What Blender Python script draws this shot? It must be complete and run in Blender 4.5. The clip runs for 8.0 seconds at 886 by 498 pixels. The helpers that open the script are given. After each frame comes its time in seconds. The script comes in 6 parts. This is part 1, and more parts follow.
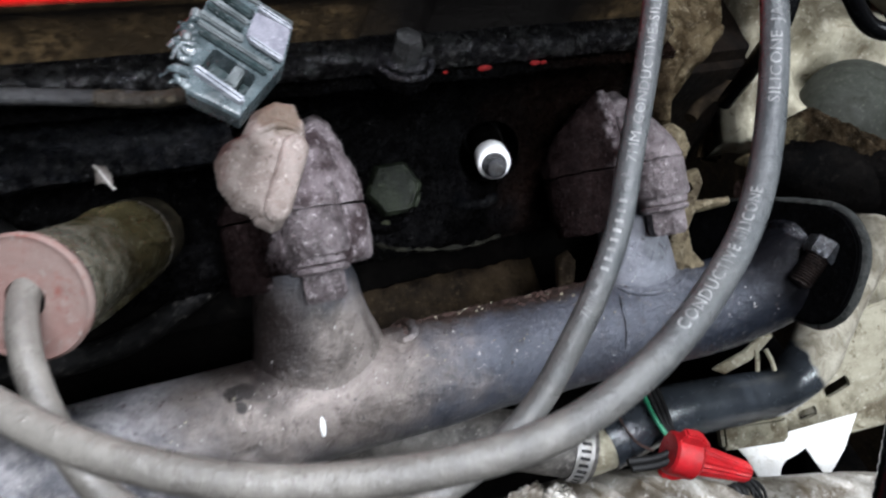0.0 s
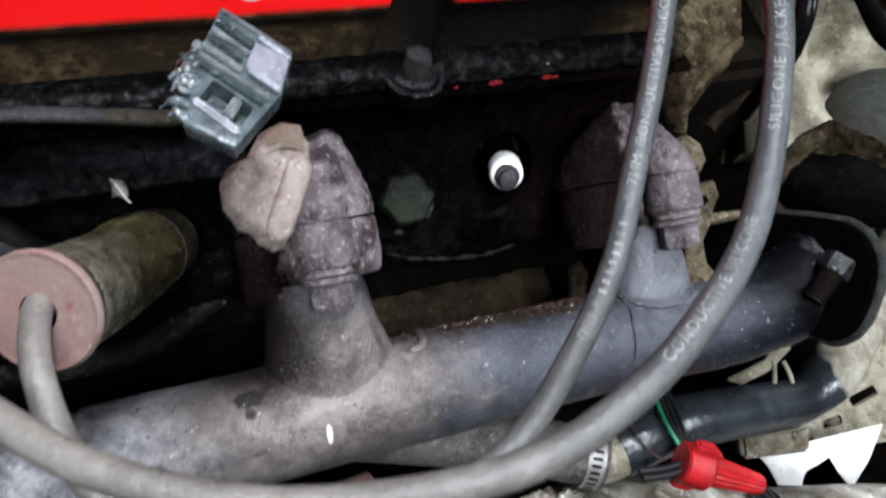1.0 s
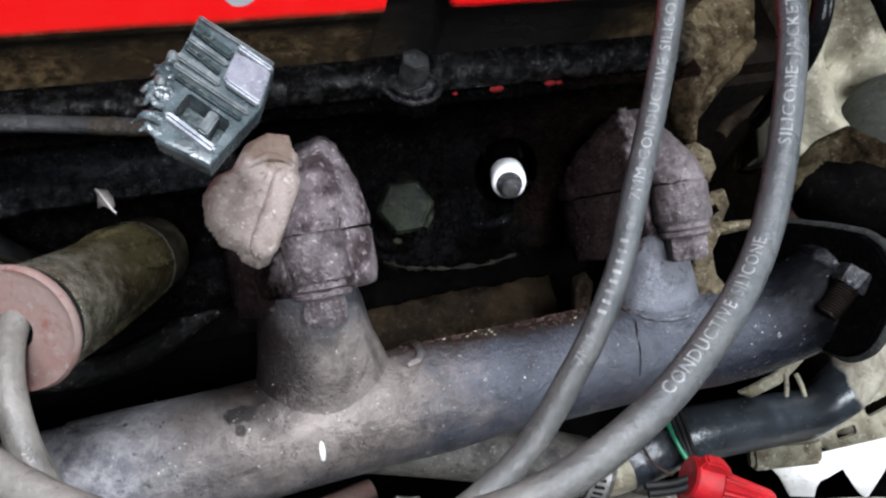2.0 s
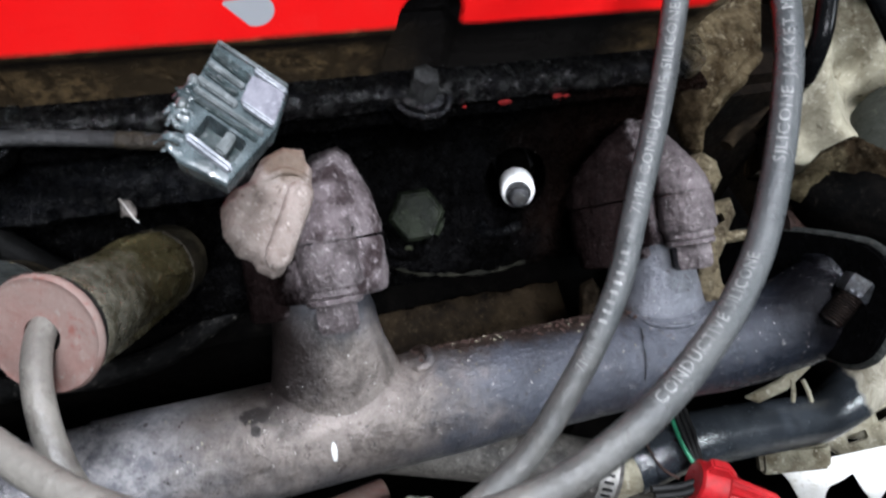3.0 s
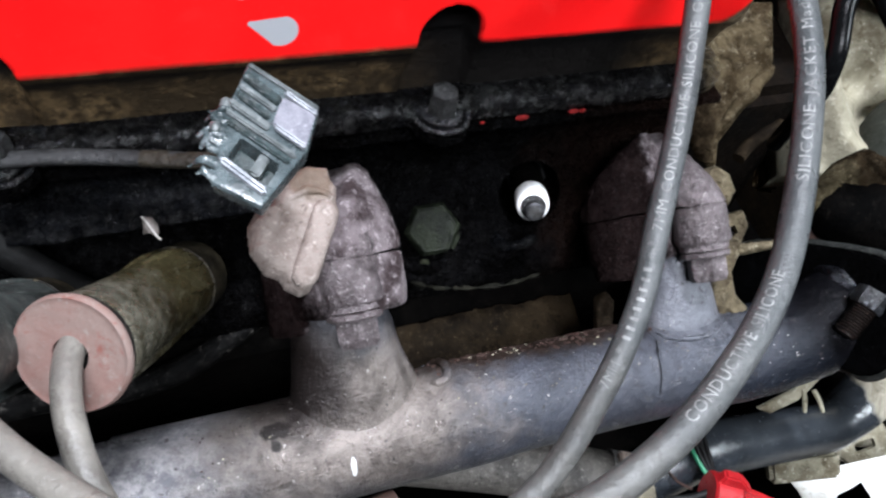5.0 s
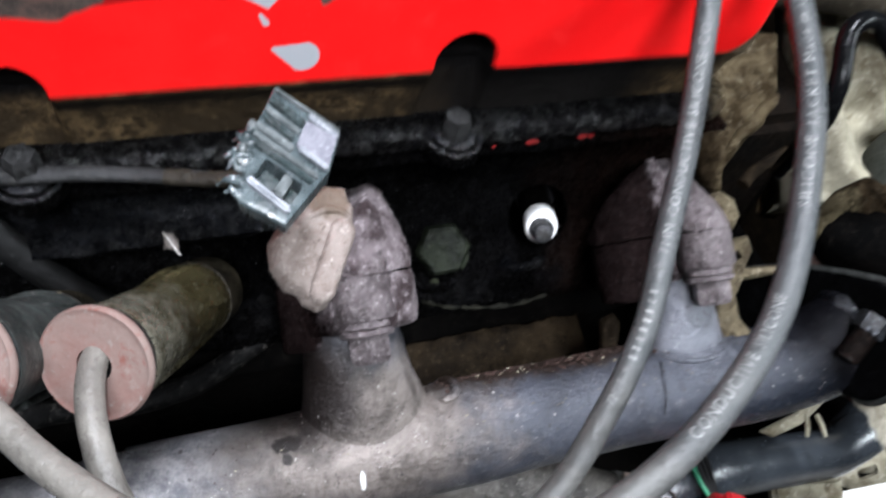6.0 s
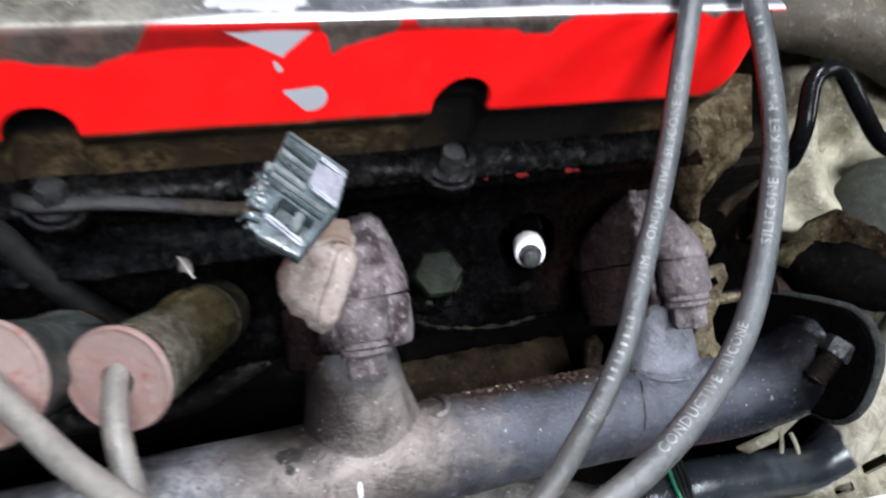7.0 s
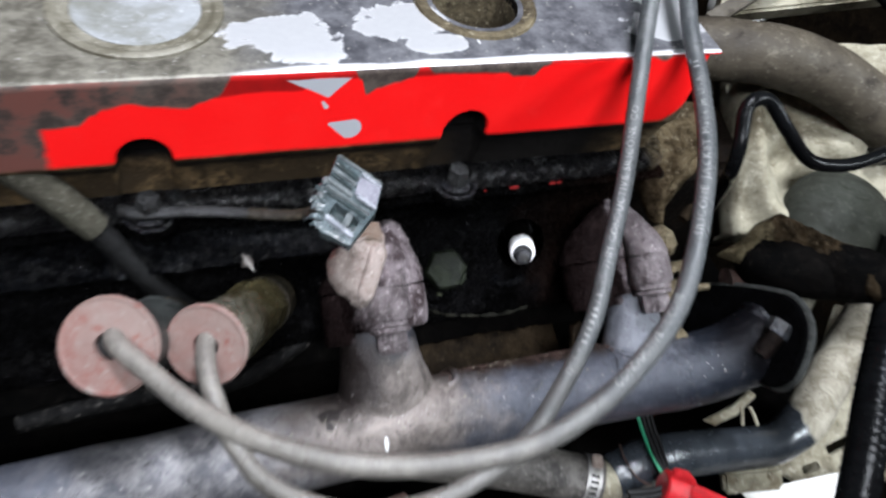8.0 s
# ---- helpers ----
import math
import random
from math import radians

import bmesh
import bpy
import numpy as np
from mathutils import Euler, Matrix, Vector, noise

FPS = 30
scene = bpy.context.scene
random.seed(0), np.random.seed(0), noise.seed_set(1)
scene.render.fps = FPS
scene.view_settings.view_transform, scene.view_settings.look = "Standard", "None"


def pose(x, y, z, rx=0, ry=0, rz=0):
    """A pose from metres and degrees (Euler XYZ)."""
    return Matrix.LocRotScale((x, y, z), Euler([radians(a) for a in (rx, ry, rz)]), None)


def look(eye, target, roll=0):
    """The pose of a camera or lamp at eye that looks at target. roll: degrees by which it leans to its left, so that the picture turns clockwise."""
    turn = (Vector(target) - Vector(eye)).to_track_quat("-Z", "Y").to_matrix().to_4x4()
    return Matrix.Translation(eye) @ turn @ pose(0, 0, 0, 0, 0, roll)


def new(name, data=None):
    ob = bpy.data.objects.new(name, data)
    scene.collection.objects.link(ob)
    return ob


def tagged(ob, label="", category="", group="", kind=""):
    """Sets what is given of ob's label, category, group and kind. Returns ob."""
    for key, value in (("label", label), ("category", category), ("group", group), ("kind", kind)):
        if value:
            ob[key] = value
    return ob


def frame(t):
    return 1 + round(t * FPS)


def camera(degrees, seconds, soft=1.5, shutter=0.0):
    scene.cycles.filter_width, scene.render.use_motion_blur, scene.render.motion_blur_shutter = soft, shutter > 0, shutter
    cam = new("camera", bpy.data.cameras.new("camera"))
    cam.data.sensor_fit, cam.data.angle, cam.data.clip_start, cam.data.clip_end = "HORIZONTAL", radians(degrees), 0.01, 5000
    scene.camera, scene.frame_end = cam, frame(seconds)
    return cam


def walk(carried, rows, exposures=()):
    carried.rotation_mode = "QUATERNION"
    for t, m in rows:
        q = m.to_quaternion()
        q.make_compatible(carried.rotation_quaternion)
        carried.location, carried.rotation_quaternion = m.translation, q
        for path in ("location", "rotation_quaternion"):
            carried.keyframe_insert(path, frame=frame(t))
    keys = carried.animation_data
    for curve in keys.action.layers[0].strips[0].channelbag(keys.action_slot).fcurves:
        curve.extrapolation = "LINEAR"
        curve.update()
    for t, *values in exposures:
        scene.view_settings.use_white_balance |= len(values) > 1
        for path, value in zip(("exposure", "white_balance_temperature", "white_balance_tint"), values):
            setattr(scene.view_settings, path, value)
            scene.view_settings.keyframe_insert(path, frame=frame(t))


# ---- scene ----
cam = camera(59.0, 8.0, soft=2.2, shutter=1.0)
# seconds, x, y, z, turn about x, y, z in degrees
ROWS = [
    (0, -0.09987, -0.17043, 1.01335, 37.926, -12.294, -22.135),
    (0.5, -0.10201, -0.17869, 1.02132, 37.179, -11.162, -20.581),
    (1, -0.09123, -0.16928, 1.02268, 36.635, -10.779, -19.692),
    (1.5, -0.08887, -0.16110, 1.01964, 36.552, -10.890, -19.418),
    (1.7, -0.08592, -0.16110, 1.01980, 36.268, -10.747, -19.124),
    (2.8, -0.08058, -0.16789, 1.02533, 35.932, -9.269, -18.006),
    (3, -0.08222, -0.16476, 1.02857, 35.874, -9.364, -17.747),
    (3.5, -0.08208, -0.16111, 1.02818, 36.379, -9.498, -18.175),
    (4, -0.07832, -0.15910, 1.02888, 36.219, -9.548, -18.319),
    (4.5, -0.08236, -0.16232, 1.03097, 36.277, -9.473, -18.485),
    (4.7, -0.08504, -0.16153, 1.03079, 36.269, -9.324, -18.211),
    (5.8, -0.09281, -0.16054, 1.03004, 36.599, -9.480, -17.504),
    (6, -0.09284, -0.16412, 1.03504, 37.702, -9.690, -17.092),
    (6.5, -0.08950, -0.16886, 1.04462, 38.627, -10.804, -17.512),
    (7, -0.09918, -0.17127, 1.05225, 38.722, -10.543, -16.930),
    (7.5, -0.11114, -0.18995, 1.07825, 39.725, -9.769, -16.972),
    (7.6, -0.11168, -0.19163, 1.07982, 39.915, -9.827, -17.119),
    (8, -0.12525, -0.21457, 1.09687, 40.246, -10.140, -17.482),
]
walk(cam, [(t, pose(x, y, z, a, b, c)) for t, x, y, z, a, b, c in ROWS], exposures=[(0.0, 0.08), (3.5, 0.10), (4.5, 0.30), (6.0, 0.32), (7.5, 0.26), (8.0, 0.18)])

# ---- light: shaded workshop daylight from above, one strip lamp over the bay, two fills ----
world = bpy.data.worlds.new("world")
scene.world = world
world.use_nodes = True
wn = world.node_tree.nodes
sky = wn.new("ShaderNodeTexSky")
sky.sky_type, sky.sun_disc = "NISHITA", False
sky.sun_elevation, sky.sun_rotation = radians(50), radians(140)
world.node_tree.links.new(sky.outputs[0], wn["Background"].inputs[0])
wn["Background"].inputs[1].default_value = 0.0015


def lamp(name, eye, target, energy, sx, sy, colour=(1, 1, 1)):
    data = bpy.data.lights.new(name, "AREA")
    data.shape, data.size, data.size_y, data.energy, data.color = "RECTANGLE", sx, sy, energy, colour
    ob = new(name, data)
    ob.matrix_world = look(eye, target)
    return ob


lamp("strip_light", (0.05, -0.03, 2.15), (0.03, -0.05, 0.8), 33, 0.30, 0.16, (0.87, 0.915, 1.02))
# unseen fill lamps, added: shine from the right, light on the red side
lamp("right_fill_light", (1.40, -0.75, 1.80), (0.1, -0.05, 0.78), 20, 0.55, 0.45, (0.84, 0.93, 1.0))
lamp("front_fill_light", (-0.30, -1.15, 2.45), (0.0, 0.0, 0.88), 48, 0.8, 0.5, (0.885, 0.93, 1.02))
scene.view_settings.exposure = 0.0


# ---- materials ----
def mat(name, base, dark=None, light=None, rough=0.6, metal=0.0, big=60.0, fine=900.0, bump=0.25, spread=0.5, rspread=0.15, spec=0.5, cover=0.5, wet=0.0, pebble=0.0):
    """A worn surface: base with dark stains (large scale) and light specks (fine scale), uneven roughness and relief."""
    m = bpy.data.materials.new(name)
    m.use_nodes = True
    n, l = m.node_tree.nodes, m.node_tree.links
    b = n["Principled BSDF"]
    co = n.new("ShaderNodeTexCoord")

    def tex(scale, detail=6.0, rough_=0.6, warp=0.0):
        t = n.new("ShaderNodeTexNoise")
        t.inputs["Scale"].default_value, t.inputs["Detail"].default_value = scale, detail
        t.inputs["Roughness"].default_value, t.inputs["Distortion"].default_value = rough_, warp
        l.new(co.outputs["Object"], t.inputs["Vector"])
        return t

    def ramp(src, lo, hi):
        r = n.new("ShaderNodeMapRange")
        r.interpolation_type = "SMOOTHSTEP"
        r.inputs["From Min"].default_value, r.inputs["From Max"].default_value = lo, hi
        l.new(src, r.inputs["Value"])
        return r.outputs["Result"]

    def mix(fac, a, c):
        x = n.new("ShaderNodeMix")
        x.data_type = "RGBA"
        l.new(fac, x.inputs["Factor"])
        for sock, v in ((x.inputs["A"], a), (x.inputs["B"], c)):
            if isinstance(v, tuple):
                sock.default_value = (*v, 1)
            else:
                l.new(v, sock)
        return x.outputs["Result"]

    dark = dark or tuple(c * 0.45 for c in base)
    light = light or tuple(min(1, c * 1.7 + 0.02) for c in base)
    a, f, h = tex(big, 7, 0.62, 0.6), tex(fine, 4, 0.7), tex(big * 4.5, 8, 0.72, 0.4)
    col = mix(ramp(a.outputs[0], cover - spread * 0.3, cover + spread * 0.3), base, dark)
    col = mix(ramp(h.outputs[0], 0.53, 0.68), col, dark)
    col = mix(ramp(h.outputs[0], 0.45, 0.30), col, tuple((p + q) / 2 for p, q in zip(base, light)))
    col = mix(ramp(f.outputs[0], 0.58, 0.74), col, light)
    l.new(col, b.inputs["Base Color"])
    r = n.new("ShaderNodeMapRange")
    r.inputs["From Min"].default_value, r.inputs["From Max"].default_value = 0.30, 0.70
    r.inputs["To Min"].default_value, r.inputs["To Max"].default_value = max(0.08, rough - rspread * 1.3), min(1, rough + rspread * 1.3)
    l.new(h.outputs[0], r.inputs["Value"])
    l.new(r.outputs[0], b.inputs["Roughness"])
    b.inputs["Metallic"].default_value = metal
    b.inputs["Specular IOR Level"].default_value = spec
    if wet:
        s = n.new("ShaderNodeMapRange")
        s.inputs["From Min"].default_value, s.inputs["From Max"].default_value = 0.46, 0.74
        s.inputs["To Min"].default_value, s.inputs["To Max"].default_value = spec, wet
        l.new(tex(big * 6, 6, 0.7, 0.3).outputs[0], s.inputs["Value"])
        l.new(s.outputs[0], b.inputs["Specular IOR Level"])
    if bump:
        k = n.new("ShaderNodeBump")
        k.inputs["Strength"].default_value, k.inputs["Distance"].default_value = min(1.0, bump), 0.0024
        k2 = n.new("ShaderNodeBump")
        k2.inputs["Strength"].default_value, k2.inputs["Distance"].default_value = min(1.0, bump), 0.0009
        mid = tex(fine * 0.30, 6, 0.65)
        l.new(mid.outputs[0], k.inputs["Height"])
        if pebble:
            k3 = n.new("ShaderNodeBump")
            k3.inputs["Strength"].default_value, k3.inputs["Distance"].default_value = 1.0, 0.0014
            l.new(ramp(tex(pebble, 3, 0.55).outputs[0], 0.40, 0.64), k3.inputs["Height"])
            l.new(k3.outputs[0], k.inputs["Normal"])
        l.new(f.outputs[0], k2.inputs["Height"])
        l.new(k.outputs[0], k2.inputs["Normal"])
        l.new(k2.outputs[0], b.inputs["Normal"])
    return m, n, l, b, co, tex, ramp, mix


def M(*a, **k):
    return mat(*a, **k)[0]


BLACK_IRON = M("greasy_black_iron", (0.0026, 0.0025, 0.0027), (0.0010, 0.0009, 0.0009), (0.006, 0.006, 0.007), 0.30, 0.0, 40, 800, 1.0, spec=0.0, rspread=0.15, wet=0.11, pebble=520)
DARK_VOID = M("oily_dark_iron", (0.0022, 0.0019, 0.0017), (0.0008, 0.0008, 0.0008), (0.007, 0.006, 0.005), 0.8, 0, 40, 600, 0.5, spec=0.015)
RUST = M("rusty_cast_iron", (0.172, 0.145, 0.150), (0.032, 0.023, 0.024), (0.50, 0.46, 0.46), 0.38, 0.25, 85, 560, 1.0, 0.8, spec=0.6, cover=0.475)
BROWN_RUST = M("brown_rusty_iron", (0.050, 0.029, 0.024), (0.018, 0.012, 0.010), (0.10, 0.066, 0.056), 0.8, 0.0, 80, 600, 0.8, spec=0.12)
TAN = M("dusty_tan_metal", (0.205, 0.160, 0.136), (0.060, 0.038, 0.027), (0.33, 0.275, 0.240), 0.75, 0.0, 55, 420, 0.8, 0.6, cover=0.53)
DUST = M("oily_dust", (0.135, 0.110, 0.068), (0.026, 0.019, 0.011), (0.25, 0.22, 0.155), 0.85, 0.0, 55, 420, 1.0, 0.7, spec=0.15)
# dust toned down for the block's ledge: its shade is put into the colour
DARK_DUST = M("dark_oily_dust", (0.017, 0.0115, 0.0062), (0.003, 0.002, 0.0013), (0.036, 0.026, 0.015), 0.85, 0.0, 50, 500, 0.8, 0.8, spec=0.05)
DUST_PALE = M("pale_dusty_alloy", (0.315, 0.294, 0.218), (0.072, 0.057, 0.032), (0.43, 0.41, 0.335), 0.75, 0.0, 26, 420, 0.5, 0.6, spec=0.3, cover=0.53)
PINK = M("faded_red_rubber", (0.164, 0.114, 0.099), (0.150, 0.054, 0.042), (0.205, 0.17, 0.152), 0.7, 0.0, 40, 520, 0.15, 0.8, cover=0.60)
pl = mat("smoky_clear_plastic", (0.13, 0.165, 0.175), (0.045, 0.062, 0.066), (0.36, 0.39, 0.41), 0.30, 0.0, 90, 260, 0.2)
pl[3].inputs["Transmission Weight"].default_value = 0.5
PRINT = M("white_print", (0.24, 0.24, 0.235), (0.10, 0.10, 0.10), (0.36, 0.36, 0.36), 0.7, 0, 220, 1500, 0.0)
PLASTIC = pl[0]
CERAMIC = M("white_ceramic", (0.86, 0.86, 0.85), (0.8, 0.79, 0.78), (0.9, 0.9, 0.9), 0.2, 0.0, 60, 600, 0.0)
STEEL = M("dull_steel", (0.085, 0.088, 0.095), (0.03, 0.028, 0.026), (0.26, 0.265, 0.275), 0.45, 0.3, 160, 600, 0.6)
DARK_STEEL = M("blackened_steel", (0.05, 0.05, 0.055), (0.02, 0.02, 0.02), (0.13, 0.13, 0.14), 0.45, 0.6, 120, 900, 0.4)
GREASY_STEEL = M("greasy_blackened_steel", (0.022, 0.022, 0.022), (0.007, 0.007, 0.007), (0.07, 0.07, 0.068), 0.5, 0.0, 130, 600, 0.9, spec=0.2)
CRUST = M("brown_dirt_crust", (0.034, 0.0235, 0.0140), (0.010, 0.0068, 0.004), (0.075, 0.056, 0.036), 0.85, 0.0, 90, 500, 1.0, 0.6, spec=0.08)
SLEEVE = M("grimy_fabric_sleeve", (0.060, 0.057, 0.042), (0.022, 0.020, 0.014), (0.13, 0.125, 0.10), 0.85, 0.0, 60, 500, 0.8, 0.7, spec=0.15)
CRUST_TAN = M("warm_tan_dirt", (0.150, 0.105, 0.058), (0.05, 0.033, 0.017), (0.26, 0.20, 0.12), 0.8, 0, 90, 500, 0.8, spec=0.15)
RUBBER = M("black_rubber_hose", (0.0034, 0.0037, 0.0040), (0.002, 0.002, 0.0022), (0.007, 0.0075, 0.0075), 0.19, 0.0, 50, 700, 0.08, rspread=0.05, spec=0.10)
RUBBER_DUSTY = M("dusty_rubber_hose", (0.070, 0.059, 0.042), (0.016, 0.012, 0.008), (0.14, 0.125, 0.098), 0.60, 0.0, 18, 300, 0.35, 0.8, spec=0.25)
DIRTY_LEAD = M("dirty_black_lead", (0.0042, 0.004, 0.004), (0.0015, 0.0015, 0.0015), (0.06, 0.056, 0.05), 0.6, 0.0, 90, 300, 0.9, spec=0.06)
LEAD_DIRT = M("dirt_on_grey_lead", (0.020, 0.0165, 0.0115), (0.009, 0.007, 0.005), (0.085, 0.072, 0.046), 0.6, 0.0, 60, 600, 0.6, spec=0.2)
LEAD = M("grimy_grey_lead", (0.0165, 0.0165, 0.0172), (0.007, 0.007, 0.007), (0.05, 0.048, 0.043), 0.5, 0.0, 50, 700, 0.5, spec=0.25)
DULL_RED = M("dull_red_paint", (0.22, 0.010, 0.010), (0.05, 0.006, 0.006), (0.30, 0.03, 0.03), 0.6, 0, 500, 1500, 0.3, 0.8, spec=0.1)
RED_PLASTIC = M("red_plastic", (0.40, 0.010, 0.015), (0.24, 0.007, 0.009), (0.48, 0.05, 0.05), 0.38, 0.0, 90, 700, 0.12)
FOIL = M("crumpled_foil", (0.40, 0.38, 0.34), (0.085, 0.064, 0.040), (0.60, 0.59, 0.56), 0.42, 0.2, 34, 240, 0.35, 0.7, cover=0.47)
WHITE_TIN = M("white_painted_tin", (0.70, 0.69, 0.66), (0.46, 0.43, 0.37), (0.72, 0.71, 0.69), 0.5, 0.0, 45, 500, 0.2, cover=0.60)
MOSS = M("mossy_green_crust", (0.034, 0.037, 0.022), (0.009, 0.010, 0.006), (0.085, 0.088, 0.058), 0.85, 0.0, 130, 600, 0.9, 0.7, spec=0.1)
OLIVE = M("olive_zinc_bolt", (0.0125, 0.0155, 0.0095), (0.004, 0.005, 0.0034), (0.05, 0.056, 0.038), 0.38, 0.0, 140, 500, 0.8, rspread=0.22, spec=0.12)
GREEN_WIRE = M("green_wire", (0.02, 0.20, 0.10), None, None, 0.4, 0, 200, 900, 0.0)
BLACK_WIRE = M("black_wire", (0.007, 0.007, 0.007), None, None, 0.55, 0, 200, 900, 0.1, spec=0.25)
GROUND = M("oil_stained_concrete", (0.10, 0.095, 0.09), (0.05, 0.048, 0.045), (0.16, 0.15, 0.14), 0.85, 0, 3, 40, 0.4)


def cable_jacket():
    """Grey silicone, greyer and dustier towards the boots, with worn specks."""
    m, n, l, b, co, tex, ramp, mix = mat("grey_silicone_jacket", (0.031, 0.035, 0.037), (0.055, 0.058, 0.059), (0.11, 0.11, 0.11), 0.36, 0.0, 45, 900, 0.3, spec=0.5)
    clean = b.inputs["Base Color"].links[0].from_socket
    sep = n.new("ShaderNodeSeparateXYZ")
    l.new(co.outputs["Object"], sep.inputs[0])
    add = n.new("ShaderNodeMath")
    add.operation = "MULTIPLY_ADD"
    l.new(tex(60, 5, 0.65).outputs[0], add.inputs[0])
    add.inputs[1].default_value = 0.09
    l.new(sep.outputs[0], add.inputs[2])
    dusty = mix(ramp(tex(55, 7, 0.72).outputs[0], 0.30, 0.70), (0.090, 0.083, 0.074), (0.200, 0.186, 0.164))
    l.new(mix(ramp(add.outputs[0], 0.075, -0.035), clean, dusty), b.inputs["Base Color"])
    return m


CABLE = cable_jacket()


def dusted_rubber():
    """Glossy black rubber that is caked with pale dust towards the front of the bay."""
    m, n, l, b, co, tex, ramp, mix = mat("dust_caked_rubber", (0.028, 0.033, 0.039), (0.015, 0.018, 0.022), (0.065, 0.068, 0.068), 0.22, 0.0, 50, 700, 0.12, rspread=0.06, spec=1.0)
    clean = b.inputs["Base Color"].links[0].from_socket
    gloss = b.inputs["Roughness"].links[0].from_socket
    sep = n.new("ShaderNodeSeparateXYZ")
    l.new(co.outputs["Object"], sep.inputs[0])
    add = n.new("ShaderNodeMath")
    add.operation = "MULTIPLY_ADD"
    l.new(tex(60, 6, 0.65).outputs[0], add.inputs[0])
    add.inputs[1].default_value = 0.016
    l.new(sep.outputs[0], add.inputs[2])
    high = n.new("ShaderNodeMath")
    high.operation = "MULTIPLY_ADD"
    l.new(sep.outputs[2], high.inputs[0])
    high.inputs[1].default_value = 0.8
    l.new(add.outputs[0], high.inputs[2])
    film = ramp(high.outputs[0], 0.8010, 0.8060)
    dust = mix(ramp(tex(75, 7, 0.7, 0.6).outputs[0], 0.32, 0.68), (0.110, 0.092, 0.056), (0.33, 0.305, 0.24))
    dust = mix(ramp(tex(420, 4, 0.6).outputs[0], 0.62, 0.70), dust, (0.05, 0.042, 0.03))
    clean = mix(ramp(tex(330, 5, 0.6).outputs[0], 0.66, 0.70), clean, (0.004, 0.004, 0.004))
    l.new(mix(film, clean, dust), b.inputs["Base Color"])
    r = n.new("ShaderNodeMix")
    l.new(film, r.inputs["Factor"])
    l.new(gloss, r.inputs["A"])
    r.inputs["B"].default_value = 0.85
    l.new(r.outputs["Result"], b.inputs["Roughness"])
    return m


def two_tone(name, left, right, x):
    """Two tones that meet raggedly at a height of x along the engine."""
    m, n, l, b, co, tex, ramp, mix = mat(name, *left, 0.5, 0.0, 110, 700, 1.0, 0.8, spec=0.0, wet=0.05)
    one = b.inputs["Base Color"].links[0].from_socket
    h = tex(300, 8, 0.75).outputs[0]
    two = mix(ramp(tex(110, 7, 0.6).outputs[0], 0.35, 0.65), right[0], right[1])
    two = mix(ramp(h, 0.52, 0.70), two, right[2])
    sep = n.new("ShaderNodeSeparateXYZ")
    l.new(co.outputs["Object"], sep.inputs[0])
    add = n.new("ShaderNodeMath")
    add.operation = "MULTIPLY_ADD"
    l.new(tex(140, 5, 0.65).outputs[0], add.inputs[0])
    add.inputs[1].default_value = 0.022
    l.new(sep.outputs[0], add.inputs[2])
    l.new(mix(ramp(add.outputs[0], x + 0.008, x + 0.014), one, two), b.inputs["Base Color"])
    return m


def caked_iron():
    """Greasy black iron, caked with tan dirt at the front corner."""
    m, n, l, b, co, tex, ramp, mix = mat("dirt_caked_black_iron", (0.0040, 0.0039, 0.0043), (0.0014, 0.0013, 0.0013), (0.016, 0.016, 0.019), 0.30, 0.0, 40, 1100, 1.0, spec=0.02, rspread=0.15, wet=1.0, pebble=560)
    black = b.inputs["Base Color"].links[0].from_socket
    sep = n.new("ShaderNodeSeparateXYZ")
    l.new(co.outputs["Object"], sep.inputs[0])
    add = n.new("ShaderNodeMath")
    add.operation = "MULTIPLY_ADD"
    l.new(tex(90, 6, 0.65).outputs[0], add.inputs[0])
    add.inputs[1].default_value = 0.03
    l.new(sep.outputs[0], add.inputs[2])
    tan = mix(ramp(tex(260, 7, 0.75).outputs[0], 0.36, 0.66), (0.03, 0.02, 0.011), (0.20, 0.16, 0.10))
    l.new(mix(ramp(add.outputs[0], 0.106, 0.118), black, tan), b.inputs["Base Color"])
    return m


CAKED_IRON = caked_iron()
DARK_BROWN = ((0.0105, 0.0066, 0.0064), (0.0032, 0.0020, 0.0020), (0.034, 0.024, 0.0235))
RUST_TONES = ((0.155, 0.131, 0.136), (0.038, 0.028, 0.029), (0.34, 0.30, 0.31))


# ---- mesh tools ----
def part(name, bm, material, parent=None, label="", sharp=40):
    me = bpy.data.meshes.new(name)
    bmesh.ops.recalc_face_normals(bm, faces=bm.faces)
    for f in bm.faces:
        f.smooth = True
    bm.to_mesh(me)
    bm.free()
    me.set_sharp_from_angle(angle=radians(sharp))
    me.materials.append(material)
    ob = new(name, me)
    if parent:
        ob.parent = parent
        ob.matrix_parent_inverse = parent.matrix_world.inverted()
    if label:
        tagged(ob, label)
    return ob


def thing(name, at, label, category, group="", kind=""):
    ob = new(name)
    ob.empty_display_size = 0.02
    ob.location = at
    ob.matrix_world = Matrix.Translation(at)
    return tagged(ob, label, category, group, kind)


def spline(points, per=8):
    """Catmull-Rom through the points."""
    p = [Vector(q) for q in points]
    p = [2 * p[0] - p[1]] + p + [2 * p[-1] - p[-2]]
    out = []
    for i in range(1, len(p) - 2):
        a, b, c, d = p[i - 1:i + 3]
        for k in range(per):
            t = k / per
            out.append(0.5 * (2 * b + (c - a) * t + (2 * a - 5 * b + 4 * c - d) * t * t + (3 * b - a - 3 * c + d) * t ** 3))
    return out + [p[-2]]


